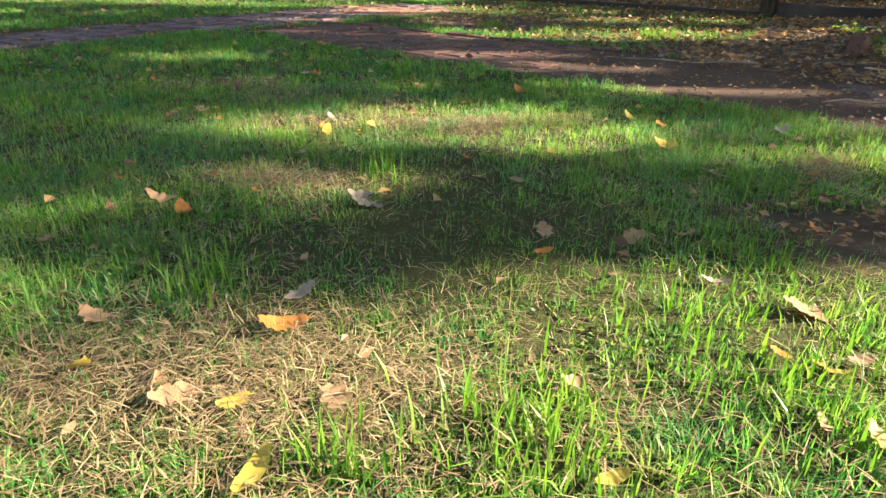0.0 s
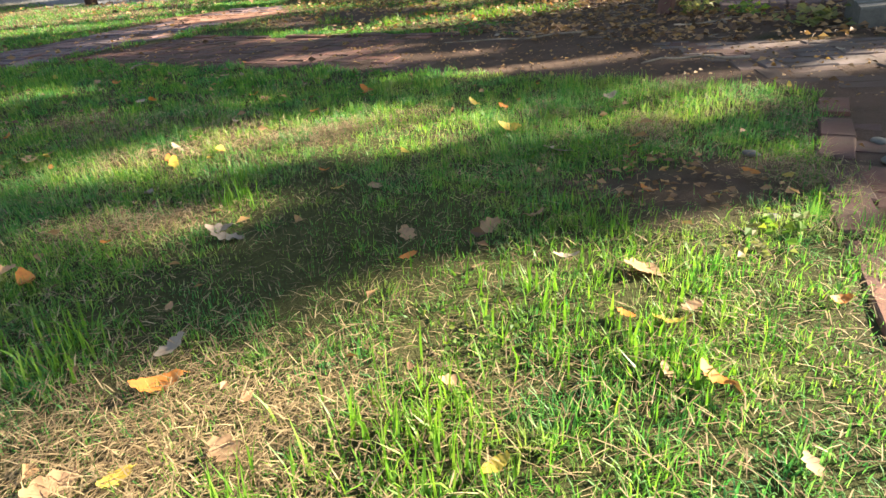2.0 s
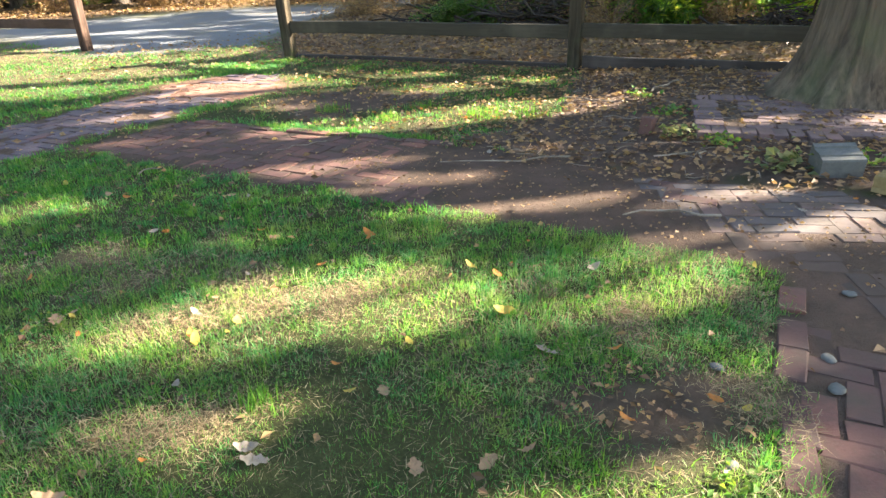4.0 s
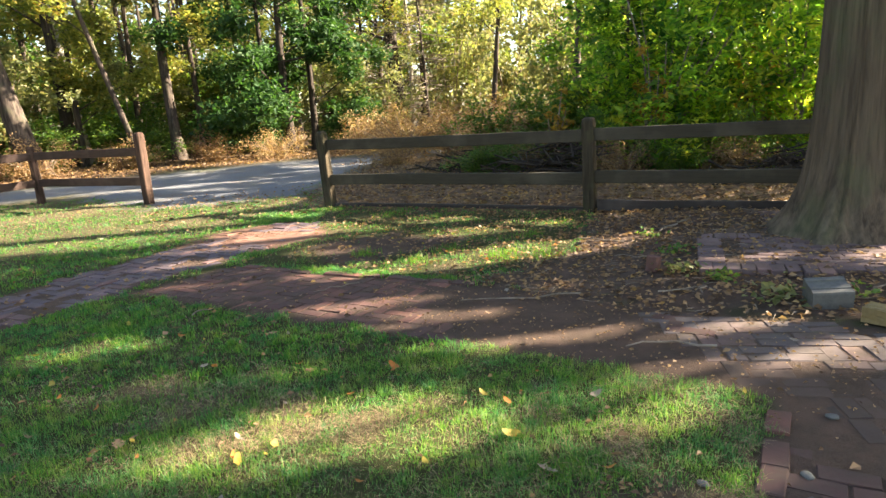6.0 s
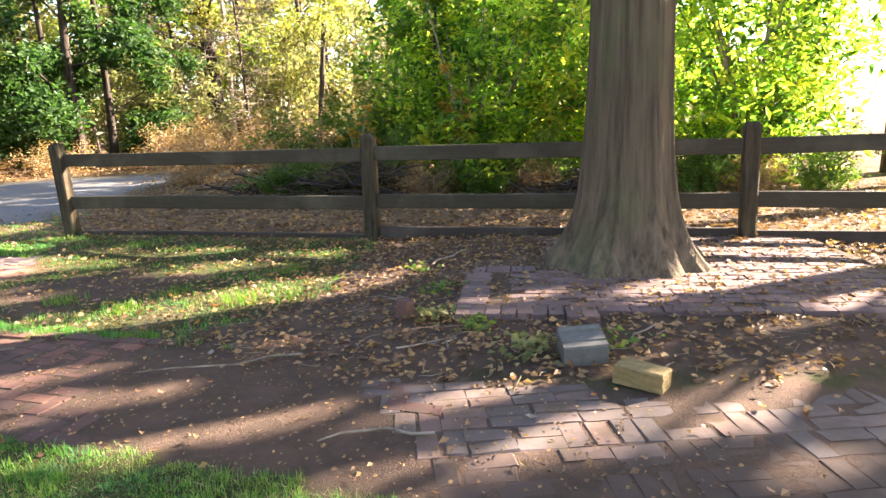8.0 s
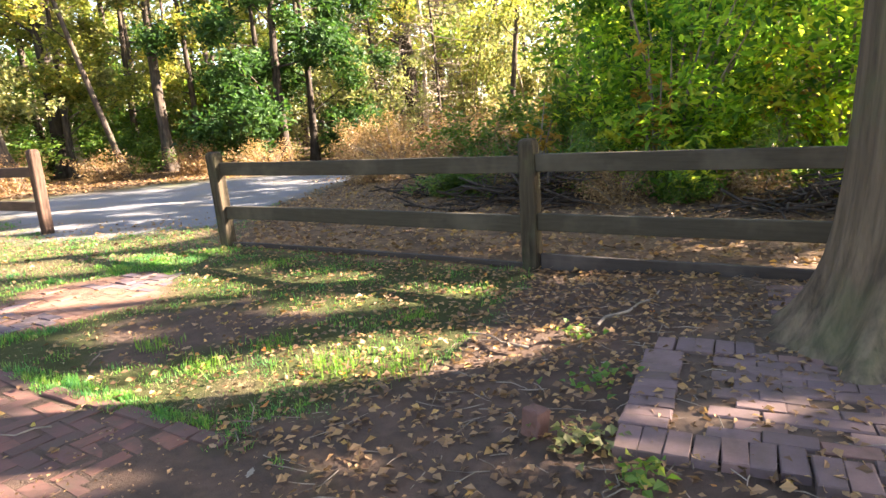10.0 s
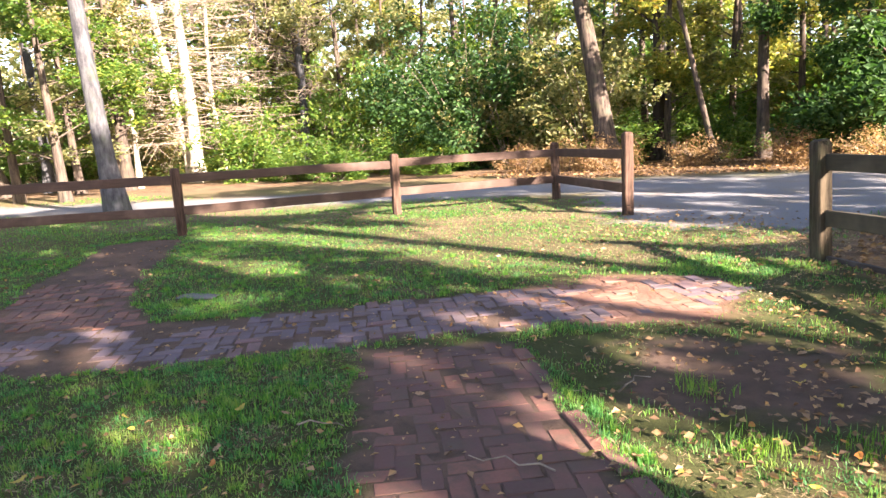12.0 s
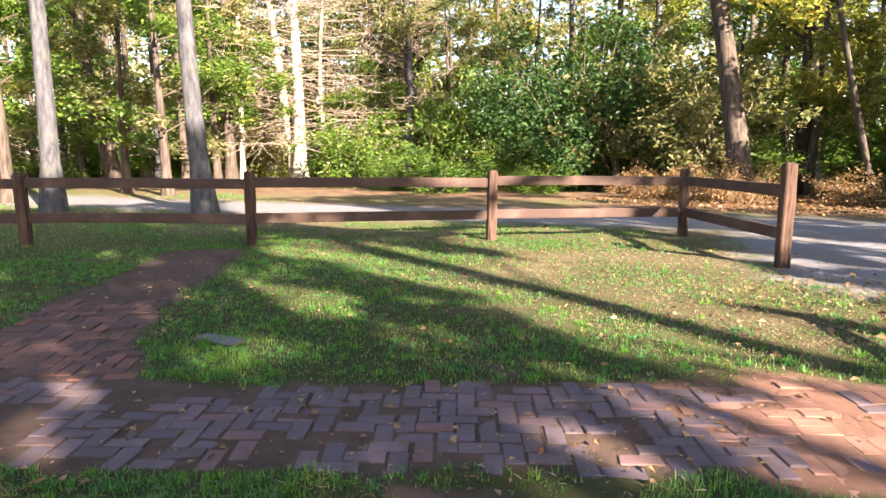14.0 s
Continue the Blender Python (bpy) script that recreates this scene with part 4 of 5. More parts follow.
def shade_trees():
    r = np.random.default_rng(61)
    feet = [(13.5, -3.5), (16.5, -0.5), (14.0, 3.0), (17.5, 5.5), (14.8, 8.3), (21.0, 2.0), (22.5, 6.5), (17.0, 13.0)]
    store = [[] for _ in feet]
    lit = np.array(LIT + LIT2)
    for _ in range(12500):
        gx_, gy_ = r.uniform(-20, 5), r.uniform(-2.5, 19.0)
        z = r.uniform(4.8, 13.5) if gx_ > -8 else r.uniform(11.0, 18.5)
        p = np.array([gx_, gy_, 0]) + np.array(SUN) / SUN.z * z
        if np.any(((gx_ - lit[:, 0]) / (lit[:, 2] + 0.05)) ** 2 + ((gy_ - lit[:, 1]) / (lit[:, 3] - 0.02)) ** 2 < 1):
            continue
        k = int(np.argmin([math.hypot(p[0] - f[0], p[1] - f[1]) for f in feet]))
        if math.hypot(p[0] - feet[k][0], p[1] - feet[k][1]) < 5.2 and p[0] > 8.5:
            store[k].append((*p, r.uniform(0.16, 0.30)))
    for f, blobs in zip(feet, store):
        ob = thing("shade_tree", (*f, 0), "broad-leaved tree east of the lawn", "tree", "trees east of the lawn")
        line = [[0, 0, -0.1], [0.1, 0.05, 4], [0.0, 0.2, 10], [0.1, 0.1, 18.0]]
        part("trunk", mesh_of("trunk", *tube(line, [0.34, 0.24, 0.15, 0.04], 10), smooth=True), BARK_BROWN, ob)
        b = np.array(blobs)
        b[:, 0] -= f[0]
        b[:, 1] -= f[1]
        limbs = []
        for q in b[:: max(1, len(b) // 40)]:
            z0 = max(2.5, q[2] - 0.6 * math.hypot(q[0], q[1]))
            limbs.append(tube([[0, 0, z0], [q[0] * 0.5, q[1] * 0.5, (z0 + q[2]) / 2 + 0.2], q[:3]], [0.05, 0.03, 0.01], 5))
        tagged(part("branchwork", mesh_of("branchwork", *join(limbs)), BARK_BROWN, ob), kind="stuff")
        c = clumped(r, b, len(b) * 14, 0.1)
        flat = c[:, :2] + np.array(f) - c[:, 2:3] * np.array([SUN.x / SUN.z, SUN.y / SUN.z])
        gap = np.zeros(len(c), bool)
        for q in lit:
            gap |= ((flat[:, 0] - q[0]) / (q[2] + 0.16)) ** 2 + ((flat[:, 1] - q[1]) / (q[3] + 0.09)) ** 2 < 1
        stray = r.uniform(0, 1, len(c)) < 0.006
        tagged(part("crown", mesh_of("crown", *leaf_cloud(c[~gap | stray], 0.24, r)), LEAF_MID, ob), kind="stuff")


shade_trees()


# ---- loose blocks ----
def box_thing(name, size, loc, turn, material, label, category, seed, chamfer=0.008, ridges=0, tilt=(0, 0)):
    r = np.random.default_rng(seed)
    bm = bmesh.new()
    if ridges:
        prof = []
        w = size[1] / ridges
        for k in range(ridges):
            y0, h = -size[1] / 2 + k * w, size[2] * r.uniform(0.94, 1.0)
            prof += [(y0 + 0.03 * w, h * 0.92), (y0 + 0.12 * w, h), (y0 + 0.88 * w, h), (y0 + 0.97 * w, h * 0.92)]
        prof = [(-size[1] / 2, 0.0)] + prof + [(size[1] / 2, 0.0)]
        ends = [[bm.verts.new((sx * size[0] / 2 * r.uniform(0.97, 1.0), y, z)) for y, z in prof] for sx in (-1, 1)]
        for k in range(len(prof)):
            m_ = (k + 1) % len(prof)
            bm.faces.new((ends[0][k], ends[0][m_], ends[1][m_], ends[1][k]))
        bm.faces.new(ends[0][::-1])
        bm.faces.new(ends[1])
        bmesh.ops.recalc_face_normals(bm, faces=bm.faces[:])
    else:
        rounded_box(bm, size, (0, 0, size[2] / 2), chamfer)
        bmesh.ops.subdivide_edges(bm, edges=[e for e in bm.edges if e.calc_length() > 0.05], cuts=3, use_grid_fill=True)
        for v in bm.verts:
            v.co += Vector(r.normal(0, 0.0022, 3))
    ob = part(name, bm, material)
    ob.matrix_basis = pose(loc[0], loc[1], loc[2] + float(mound(loc[0], loc[1])), *tilt, turn)
    return tagged(ob, label, category)


box_thing("stone_block", (0.24, 0.22, 0.16), (3.27, 3.16, -0.02), -24, STONE, "grey ridged stone block beside the brick walk", "stone block", 1, 0.012, 4, (12, -3))
box_thing("tan_block", (0.25, 0.13, 0.10), (3.32, 2.74, 0.0), -62, BLOCK_TAN, "tan block sunlit on its top, on the bricks", "brick", 2, 0.006, 0, (0, 2))
box_thing("loose_brick", (0.09, 0.09, 0.13), (2.66, 4.33, 0.0), 40, BRICK_RED, "loose red brick standing in the soil", "brick", 3, 0.006, 0, (5, 6))
box_thing("flat_stone", (0.42, 0.17, 0.022), (-4.4, 5.72, 0.0), 28, STONE, "flat grey stone set in the lawn", "stone", 4, 0.012)


def pebble(loc, size, seed, material=STONE):
    r = np.random.default_rng(seed)
    bm = bmesh.new()
    bmesh.ops.create_icosphere(bm, subdivisions=2, radius=1.0)
    for v in bm.verts:
        v.co = Vector((v.co.x * size[0], v.co.y * size[1], v.co.z * size[2])) * (1 + r.normal(0, 0.1))
    ob = part("pebble", mesh_from_bm("pebble", bm, True), material)
    ob.matrix_basis = pose(loc[0], loc[1], size[2] * 0.35, 0, 0, r.uniform(0, 180))
    return tagged(ob, "small rounded grey pebble on the ground", "pebble", "pebbles")


for k, (x, y, s) in enumerate(((1.15, 1.2, 0.03), (1.39, 1.61, 0.035), (1.78, 1.55, 0.04), (1.68, 1.4, 0.045), (2.2, 1.9, 0.04))):
    pebble((x, y), (s * 0.75, s * 0.55, s * 0.25), 70 + k)


# ---- sticks ----
def stick(points, radius, label):
    pts = np.array(points, float)
    ob = part("stick", mesh_of("stick", *tube(pts, np.linspace(radius, radius * 0.5, len(pts)), 6), smooth=True), TWIG)
    return tagged(ob, label, "stick", "fallen sticks")


rs = np.random.default_rng(81)
for x, y, a, ln, rad in ((1.9, 4.0, 170, 0.9, 0.007), (2.4, 3.75, 10, 0.6, 0.006), (3.4, 5.5, 40, 0.9, 0.012), (2.9, 5.3, 130, 0.5, 0.01), (2.2, 2.75, 160, 0.5, 0.008), (2.7, 3.6, 60, 0.4, 0.006),
                         (3.7, 3.2, 20, 0.5, 0.007), (0.1, 5.9, 80, 0.3, 0.006), (-1.0, 4.6, 30, 0.25, 0.005), (0.3, 5.0, 200, 0.4, 0.005)):
    d = np.array([math.cos(radians(a)), math.sin(radians(a)), 0])
    n_ = np.array([-d[1], d[0], 0])
    stick([np.array([x, y, 0.016 + float(mound(x, y))]) + d * ln * t + n_ * rs.normal(0, 0.03) + np.array([0, 0, abs(rs.normal(0, 0.012))]) for t in np.linspace(0, 1, 6)], rad, "thin dry stick lying on the soil")


# ---- bricks ----
def brick_mesh(seed, size=(0.207, 0.099, 0.06)):
    """A worn brick: chamfered top, uneven corners, no underside."""
    r = np.random.default_rng(seed)
    a, b, h = size[0] / 2, size[1] / 2, size[2]
    c = 0.004
    base = [(-1, -1), (1, -1), (1, 1), (-1, 1)]
    v = [(x * a, y * b, 0) for x, y in base]
    v += [(x * a + r.normal(0, 0.002), y * b + r.normal(0, 0.002), h - c - abs(r.normal(0, 0.002))) for x, y in base]
    v += [(x * (a - c) + r.normal(0, 0.0025), y * (b - c) + r.normal(0, 0.0025), h + r.normal(0, 0.0015)) for x, y in base]
    f = [(8, 9, 10, 11)]
    for k in range(4):
        m = (k + 1) % 4
        f += [(k, m, 4 + m, 4 + k), (4 + k, 4 + m, 8 + m, 8 + k)]
    return np.array(v), np.array(f)


def herringbone(lo, hi, unit=0.1065):
    """Brick centres and turns over a rectangle of cells."""
    for j in range(int(lo[1] / unit), int(hi[1] / unit) + 1):
        for i in range(int(lo[0] / unit), int(hi[0] / unit) + 1):
            k = (i - j) % 4
            if k == 0:
                yield (i + 1) * unit, (j + 0.5) * unit, 0
            elif k == 3:
                yield (i + 0.5) * unit, (j + 1) * unit, 90


def lay(name, label, spots, material, near, seed, top=0.024, lift=0.006, bed=None, category="path", kind="structure"):
    """Lays bricks (x, y, turn): the nearest as parts, the rest joined."""
    r = np.random.default_rng(seed)
    shapes = [brick_mesh(seed * 10 + k) for k in range(6)]
    meshes = []
    for v, f in shapes:
        me = mesh_of("brick", v, f)
        me.materials.append(material)
        meshes.append(me)
    spots = sorted(spots, key=lambda s: math.hypot(s[0] - near[0], s[1] - near[1]))
    rest = []
    root = thing(name, (0, 0, 0), label, category, kind=kind)
    for n, (x, y, turn) in enumerate(spots):
        z = top - 0.06 + r.normal(0, lift) + 0.003 * math.sin(3 * x) * math.cos(2.3 * y)
        m = pose(x + r.normal(0, 0.005), y + r.normal(0, 0.005), z, r.normal(0, 0.8), r.normal(0, 0.6), turn + r.normal(0, 1.4))
        k = int(r.integers(6))
        if n < 290:
            ob = new("brick", meshes[k])
            ob.parent = root
            ob.matrix_basis = m
        else:
            v, f = shapes[k]
            rest.append((v @ np.array(m.to_3x3()).T + np.array(m.translation), f))
    if rest:
        tagged(part("far_bricks", mesh_of("far_bricks", *join(rest)), material, root), kind="stuff")
    return root


def basket(lo, hi, unit=0.113, seed=6):
    """Pairs of bricks, most lengthwise and some across, in staggered rows."""
    r = np.random.default_rng(seed)
    for j in range(int(lo[1] / unit / 2), int(hi[1] / unit / 2) + 1):
        shift = (0.0, 1.1, 0.5, 1.6)[j % 4] * unit
        for i in range(int(lo[0] / unit / 2), int(hi[0] / unit / 2) + 1):
            x, y = i * 2 * unit + shift, j * 2 * unit
            if r.uniform() < 0.36:
                yield x - unit / 2, y, 90
                yield x + unit / 2, y, 90
            else:
                yield x, y - unit / 2, 0
                yield x + r.normal(0, 0.02), y + unit / 2, 0


def turned(points, origin, ang):
    c, s = math.cos(radians(ang)), math.sin(radians(ang))
    for x, y, t in points:
        yield origin[0] + c * x - s * y, origin[1] + s * x + c * y, t + ang


def keep_spots(points, test, seed, miss=0.03):
    r = np.random.default_rng(seed)
    pts = list(points)
    px, py = np.array([p[0] for p in pts]), np.array([p[1] for p in pts])
    ok = test(px, py) & (r.uniform(0, 1, len(pts)) > miss)
    return [p for p, k in zip(pts, ok) if k]


def on_main(px, py):
    d = line_dist(px, py, MAIN_PATH) + 0.06 * wave(px, py, 6, 21)
    return (d < 0.53) & (wave(px, py, 3.0, 22) < 0.62) & (poly_dist(px, py, RED_EARTH) > -0.35) & ~((px < -3.35) & (px > -3.9) & (py > 4.75))


def on_branch(px, py):
    return (line_dist(px, py, BRANCH_PATH) < 0.52 + 0.05 * wave(px, py, 5, 23)) & (line_dist(px, py, MAIN_PATH) > 0.60) & (wave(px, py, 2.2, 24) < 0.8)


def on_yard(px, py):
    return (poly_dist(px, py, BRICK_YARD) < -0.065) & (poly_dist(px, py, BARE_YARD) > 0.02 + 0.12 * wave(px, py, 4, 25)) & (line_dist(px, py, MAIN_PATH) > 0.62) & (px < 2.3) & ((py > 2.6) | (wave(px, py, 3.1, 44) < 0.1 + 1.2 * (1.5 - py)))


def on_grey(px, py):
    band = line_dist(px, py, [(2.25, 3.05), (3.0, 2.62), (4.2, 2.12), (5.6, 1.3)]) < 0.36 + 0.1 * wave(px, py, 4, 41)
    return (poly_dist(px, py, BRICK_YARD) < -0.03) & (px >= 2.1 + 0.08 * wave(px, py, 5, 29)) & band


lay("brick_path", "worn purple-grey brick path laid loosely across the lawn", keep_spots(turned(herringbone((-6, -2), (6, 2), 0.112), (-2.4, 5.8), 51), on_main, 1, 0.05), BRICK_PURPLE, (-1.6, 6.4), 101, 0.001, 0.004)
lay("brick_path", "red-brown brick walk laid in herringbone under trodden dirt", keep_spots(turned(herringbone((-8, -3), (8, 4)), (-0.4, 5.0), -41), on_yard, 2, 0.015), BRICK_RED, (-0.3, 5.0), 102, -0.002, 0.0016)
lay("brick_path", "grey-pink worn brick paving near the tree", keep_spots(turned(basket((-5, -5), (5, 5), 0.106), (3, 2.4), -20), on_grey, 3, 0.02), BRICK_GREY, (2.8, 2.6), 103, -0.003, 0.0012)
def on_sunk(px, py):
    return (poly_dist(px, py, BRICK_YARD) < -0.04) & (px >= 2.1) & ~on_grey(px, py) & (wave(px, py, 3.4, 40) < 0.45)


lay("brick_path", "dark bricks almost hidden by trodden dirt", keep_spots(turned(basket((-5, -5), (5, 5), 0.106), (3, 2.4), -20), on_sunk, 6, 0.04), BRICK_DIRT, (2.8, 2.0), 107, -0.0058, 0.0014)
lay("brick_path", "reddish brick path leading to the fence", keep_spots(turned(herringbone((-7, -2), (2, 2)), (-4.5, 4.6), 150), on_branch, 4, 0.05), BRICK_RED, (-4.5, 4.6), 104, 0.002, 0.004)


def on_red(px, py):
    return (poly_dist(px, py, RED_EARTH) < 0.0) & (line_dist(px, py, MAIN_PATH) < 0.75)


lay("brick_path", "sunken red bricks in trodden red earth", keep_spots(turned(basket((-2, -2), (3, 2)), (-1.0, 7.6), 49), on_red, 5, 0.4), BRICK_EARTH, (-1.0, 7.6), 106, -0.002, 0.002)


def along(line, step):
    """Soldier bricks end to end along a line."""
    out = []
    for (x0, y0), (x1, y1) in zip(line[:-1], line[1:]):
        d = math.hypot(x1 - x0, y1 - y0)
        for k in range(max(1, int(d / step))):
            s = (k + 0.5) * step / d
            out.append((x0 + (x1 - x0) * s, y0 + (y1 - y0) * s, math.degrees(math.atan2(y1 - y0, x1 - x0))))
    return out


lay("brick_edging", "single row of red edging bricks along the walk", along([(1.24, 4.64), (0.54, 5.19), (-0.12, 5.67), (-0.91, 6.32)], 0.213) + along([(2.02, 2.0), (1.84, 1.8), (1.5, 1.39), (1.25, 1.02), (0.95, 0.55)], 0.213),
    BRICK_RED, (0.5, 5.2), 105, 0.008, 0.003, category="edging")


# ---- raised brick ring round the great tree ----
def tree_ring():
    u, w = Vector((0.857, -0.515)), Vector((0.515, 0.857))     # along the front edge; inwards
    o = Vector((2.92, 4.07))
    r = np.random.default_rng(7)
    root = thing("brick_ring", (0, 0, 0), "low raised platform of old pink-grey bricks round the trunk", "brick platform")
    shapes = [brick_mesh(300 + k) for k in range(6)]
    meshes = []
    for v, f in shapes:
        me = mesh_of("brick", v, f)
        me.materials.append(BRICK_RING)
        meshes.append(me)

    def put(s, t, turn, z, shape=None):
        p = o + u * s + w * t
        if math.hypot(p.x - 4.9, p.y - 4.75) < 0.62:
            return
        ob = new("brick", shape or meshes[int(r.integers(6))])
        ob.parent = root
        ob.matrix_basis = pose(p.x + r.normal(0, 0.004), p.y + r.normal(0, 0.004), z - 0.04 + r.normal(0, 0.0025), r.normal(0, 0.8), r.normal(0, 0.8), turn + r.normal(0, 1.6))

    base = math.degrees(math.atan2(u.y, u.x))
    for k in range(7):                                # front course, set crosswise
        put(0.05 + 0.102 * k, 0.10, base + 90, 0.062)
        put(0.05 + 0.102 * k, 0.11, base + 90, 0.005)
    for k in range(2):                                # two stand proud of it
        put(0.78 + 0.104 * k, 0.04, base + 90, 0.068)
        put(0.78 + 0.104 * k, 0.05, base + 90, 0.012)
    for k in range(12):                               # the rest of the front lies lengthwise
        put(1.04 + 0.212 * k, 0.13, base, 0.060)
        put(1.04 + 0.212 * k, 0.14, base, 0.004)
    for k in range(9):                                # side course
        put(0.10, 0.255 + 0.103 * k, base, 0.064)
    for k in range(5):
        put(0.10 + 0.103 * k, 1.26, base + 90, 0.064)
    for j in range(24):                               # the floor of the platform
        for k in range(14):
            s, t = 0.46 + 0.211 * k + (0.106 if j % 2 else 0.0), 0.255 + 0.103 * j
            if s > 3.2 or (t > 1.2 and s < 0.75) or r.uniform() < 0.05:
                continue
            put(s, t, base, 0.053 + (0.004 if s < 1.2 else 0.0))
    bm = bmesh.new()
    vs = [bm.verts.new((*(o + u * s + w * t), 0.064)) for s, t in ((0.12, 0.12), (3.3, 0.14), (3.3, 2.8), (0.6, 2.8), (0.1, 1.2))]
    bm.faces.new(vs)
    ext = bmesh.ops.extrude_face_region(bm, geom=bm.faces[:])
    bmesh.ops.translate(bm, vec=(0, 0, -0.075), verts=[v for v in ext["geom"] if isinstance(v, bmesh.types.BMVert)])
    bmesh.ops.recalc_face_normals(bm, faces=bm.faces[:])
    part("soil_core", bm, SOIL, root)


SOIL = Mat("dark_soil", 0.95, 0.1)
_n = SOIL.noise(22, 6, 0.7)
SOIL.colour(SOIL.mix(_n, (0.04, 0.028, 0.02), (0.15, 0.10, 0.07))).bump(_n, 0.6, 0.01)
SOIL = SOIL.m
BRICK_RING = brick_material("brick_pink_grey", [(0.0, (0.13, 0.09, 0.088)), (0.5, (0.19, 0.125, 0.115)), (0.85, (0.24, 0.15, 0.13)), (1.0, (0.28, 0.145, 0.105))], (0.11, 0.075, 0.055), cover=0.75)
tree_ring()


# ---- grass ----
def blades(px, py, length, width, r, lean=0.55, lie=False, heading=None):
    """Bent, tapered blades of grass. Returns verts and a list of faces."""
    n = len(px)
    a, ln = r.uniform(0, 2 * np.pi, n), length
    if heading is not None:
        a = np.where(np.isnan(heading), a, heading + r.normal(0, 0.5, n))
    d = np.stack([np.cos(a), np.sin(a), np.zeros(n)], -1)
    side = np.stack([-np.sin(a + r.normal(0, 0.5, n)), np.cos(a + r.normal(0, 0.5, n)), np.zeros(n)], -1)
    base = np.stack([px, py, np.full(n, -0.008)], -1)
    k = np.abs(r.normal(0, lean, n))
    out = []
    up = np.array([[0, 0, 1.0]])
    th = np.minimum(k, 1.3)
    if lie:
        th = r.normal(1.42, 0.16, n)
        base[:, 2] += r.uniform(0.006, 0.034, n)
    first, last = (1.0, 1.12) if lie else (0.6, 1.35)
    p1 = base + (d * np.sin(th * first)[:, None] + up * np.cos(th * first)[:, None]) * (ln * 0.5)[:, None]
    p2 = p1 + (d * np.sin(th * last)[:, None] + up * np.cos(th * last)[:, None]) * (ln * 0.5)[:, None]
    w = (width / 2)[:, None]
    v = np.stack([base - side * w, base + side * w, p1 + side * w * 0.85, p1 - side * w * 0.85, p2], 1).reshape(-1, 3)
    i = np.arange(n)[:, None] * 5
    return v, [i + np.array([[0, 1, 2, 3]]), i + np.array([[3, 2, 4]])]


def green_amount(px, py):
    """How thick the turf stands, 0 to 1."""
    z_ = zones(px, py)
    bare = np.maximum.reduce([z_["dirt"], z_["red"], z_["gravel"], z_["litter"] * 0.97])
    isle = inside(px, py, GRASS_ISLE)
    thick = np.clip(1.0 - 1.1 * z_["dry"], 0.28, 1)
    thick = np.where(isle, np.clip(0.04 + 0.7 * wave(px, py, 5.5, 33), 0.02, 0.5), thick)
    return np.clip(1 - bare * 1.1, 0, 1) * thick


def sow(name, label, box, per_m2, height, width, seed, mat, lean=0.55, tufts=0.0, dryness=False):
    r = np.random.default_rng(seed)
    n = int((box[2] - box[0]) * (box[3] - box[1]) * per_m2)
    px, py = r.uniform(box[0], box[2], n), r.uniform(box[1], box[3], n)
    heading = np.full(n, np.nan)
    if tufts:                                        # part of the blades gather in clumps and splay outwards
        m_ = int(n * tufts)
        c = r.integers(0, m_ // 28 + 1, m_)
        cx, cy = r.uniform(box[0], box[2], m_ // 28 + 1), r.uniform(box[1], box[3], m_ // 28 + 1)
        dx, dy = r.normal(0, 0.017, m_), r.normal(0, 0.017, m_)
        px[:m_], py[:m_] = cx[c] + dx, cy[c] + dy
        heading[:m_] = np.arctan2(dy, dx)
    g = green_amount(px, py)
    if dryness:
        z_ = zones(px, py)
        g = np.clip(1 - np.maximum.reduce([z_["dirt"], z_["gravel"], z_["red"]]), 0, 1) * (0.13 + 0.87 * np.clip(z_["dry"] * 1.5, 0, 1))
    keep = r.uniform(0, 1, n) < g
    px, py, g, heading = px[keep], py[keep], g[keep], heading[keep]
    tall = height * r.uniform(0.5, 1.3, len(px)) * (0.88 + 0.3 * wave(px, py, 5, 35).clip(-0.6, 1)) * np.where(np.isnan(heading), 0.9, 1.25)
    v, f = blades(px, py, tall, width * r.uniform(0.7, 1.3, len(px)), r, lean, dryness, heading)
    me = mesh_of(name, v, f)
    tagged(part(name, me, mat), label, "grass", kind="stuff")


sow("lawn_grass", "short green lawn grass", (-1.7, 0.4, 2.0, 1.9), 19500, 0.036, 0.0024, 201, GRASS, 1.15, 0.72)
sow("lawn_grass", "short green lawn grass", (-2.6, 1.9, 2.2, 3.3), 11500, 0.042, 0.0027, 202, GRASS, 1.0, 0.55)
sow("lawn_grass", "short green lawn grass", (-4.5, 3.3, 1.6, 5.8), 5200, 0.042, 0.0048, 203, GRASS, 0.9, 0.55)
sow("lawn_grass", "short green lawn grass", (-10.0, 4.3, -1.2, 8.6), 2100, 0.045, 0.006, 204, GRASS, 0.8, 0.4)
sow("lawn_grass", "short green lawn grass", (-11.5, 8.6, 0.2, 14.8), 1050, 0.045, 0.009, 205, GRASS, 0.8, 0.3)
sow("lawn_grass", "short green lawn grass", (-15.0, 2.5, -9.5, 9), 600, 0.05, 0.008, 206, GRASS, 0.6)
sow("rough_grass", "rough yellowing grass beyond the fence", (-24.0, 4.0, -11.6, 12.5), 210, 0.075, 0.014, 211, GRASS, 0.9, 0.4)
sow("isle_grass", "thin tufts of bright grass in bare soil", (-1.0, 4.8, 3.4, 10.0), 3200, 0.052, 0.0048, 207, GRASS, 0.75)
sow("dry_grass", "dry straw and thatch in the lawn", (-2.0, 0.35, 2.2, 2.6), 24000, 0.058, 0.0018, 208, STRAW, 1.3, dryness=True)
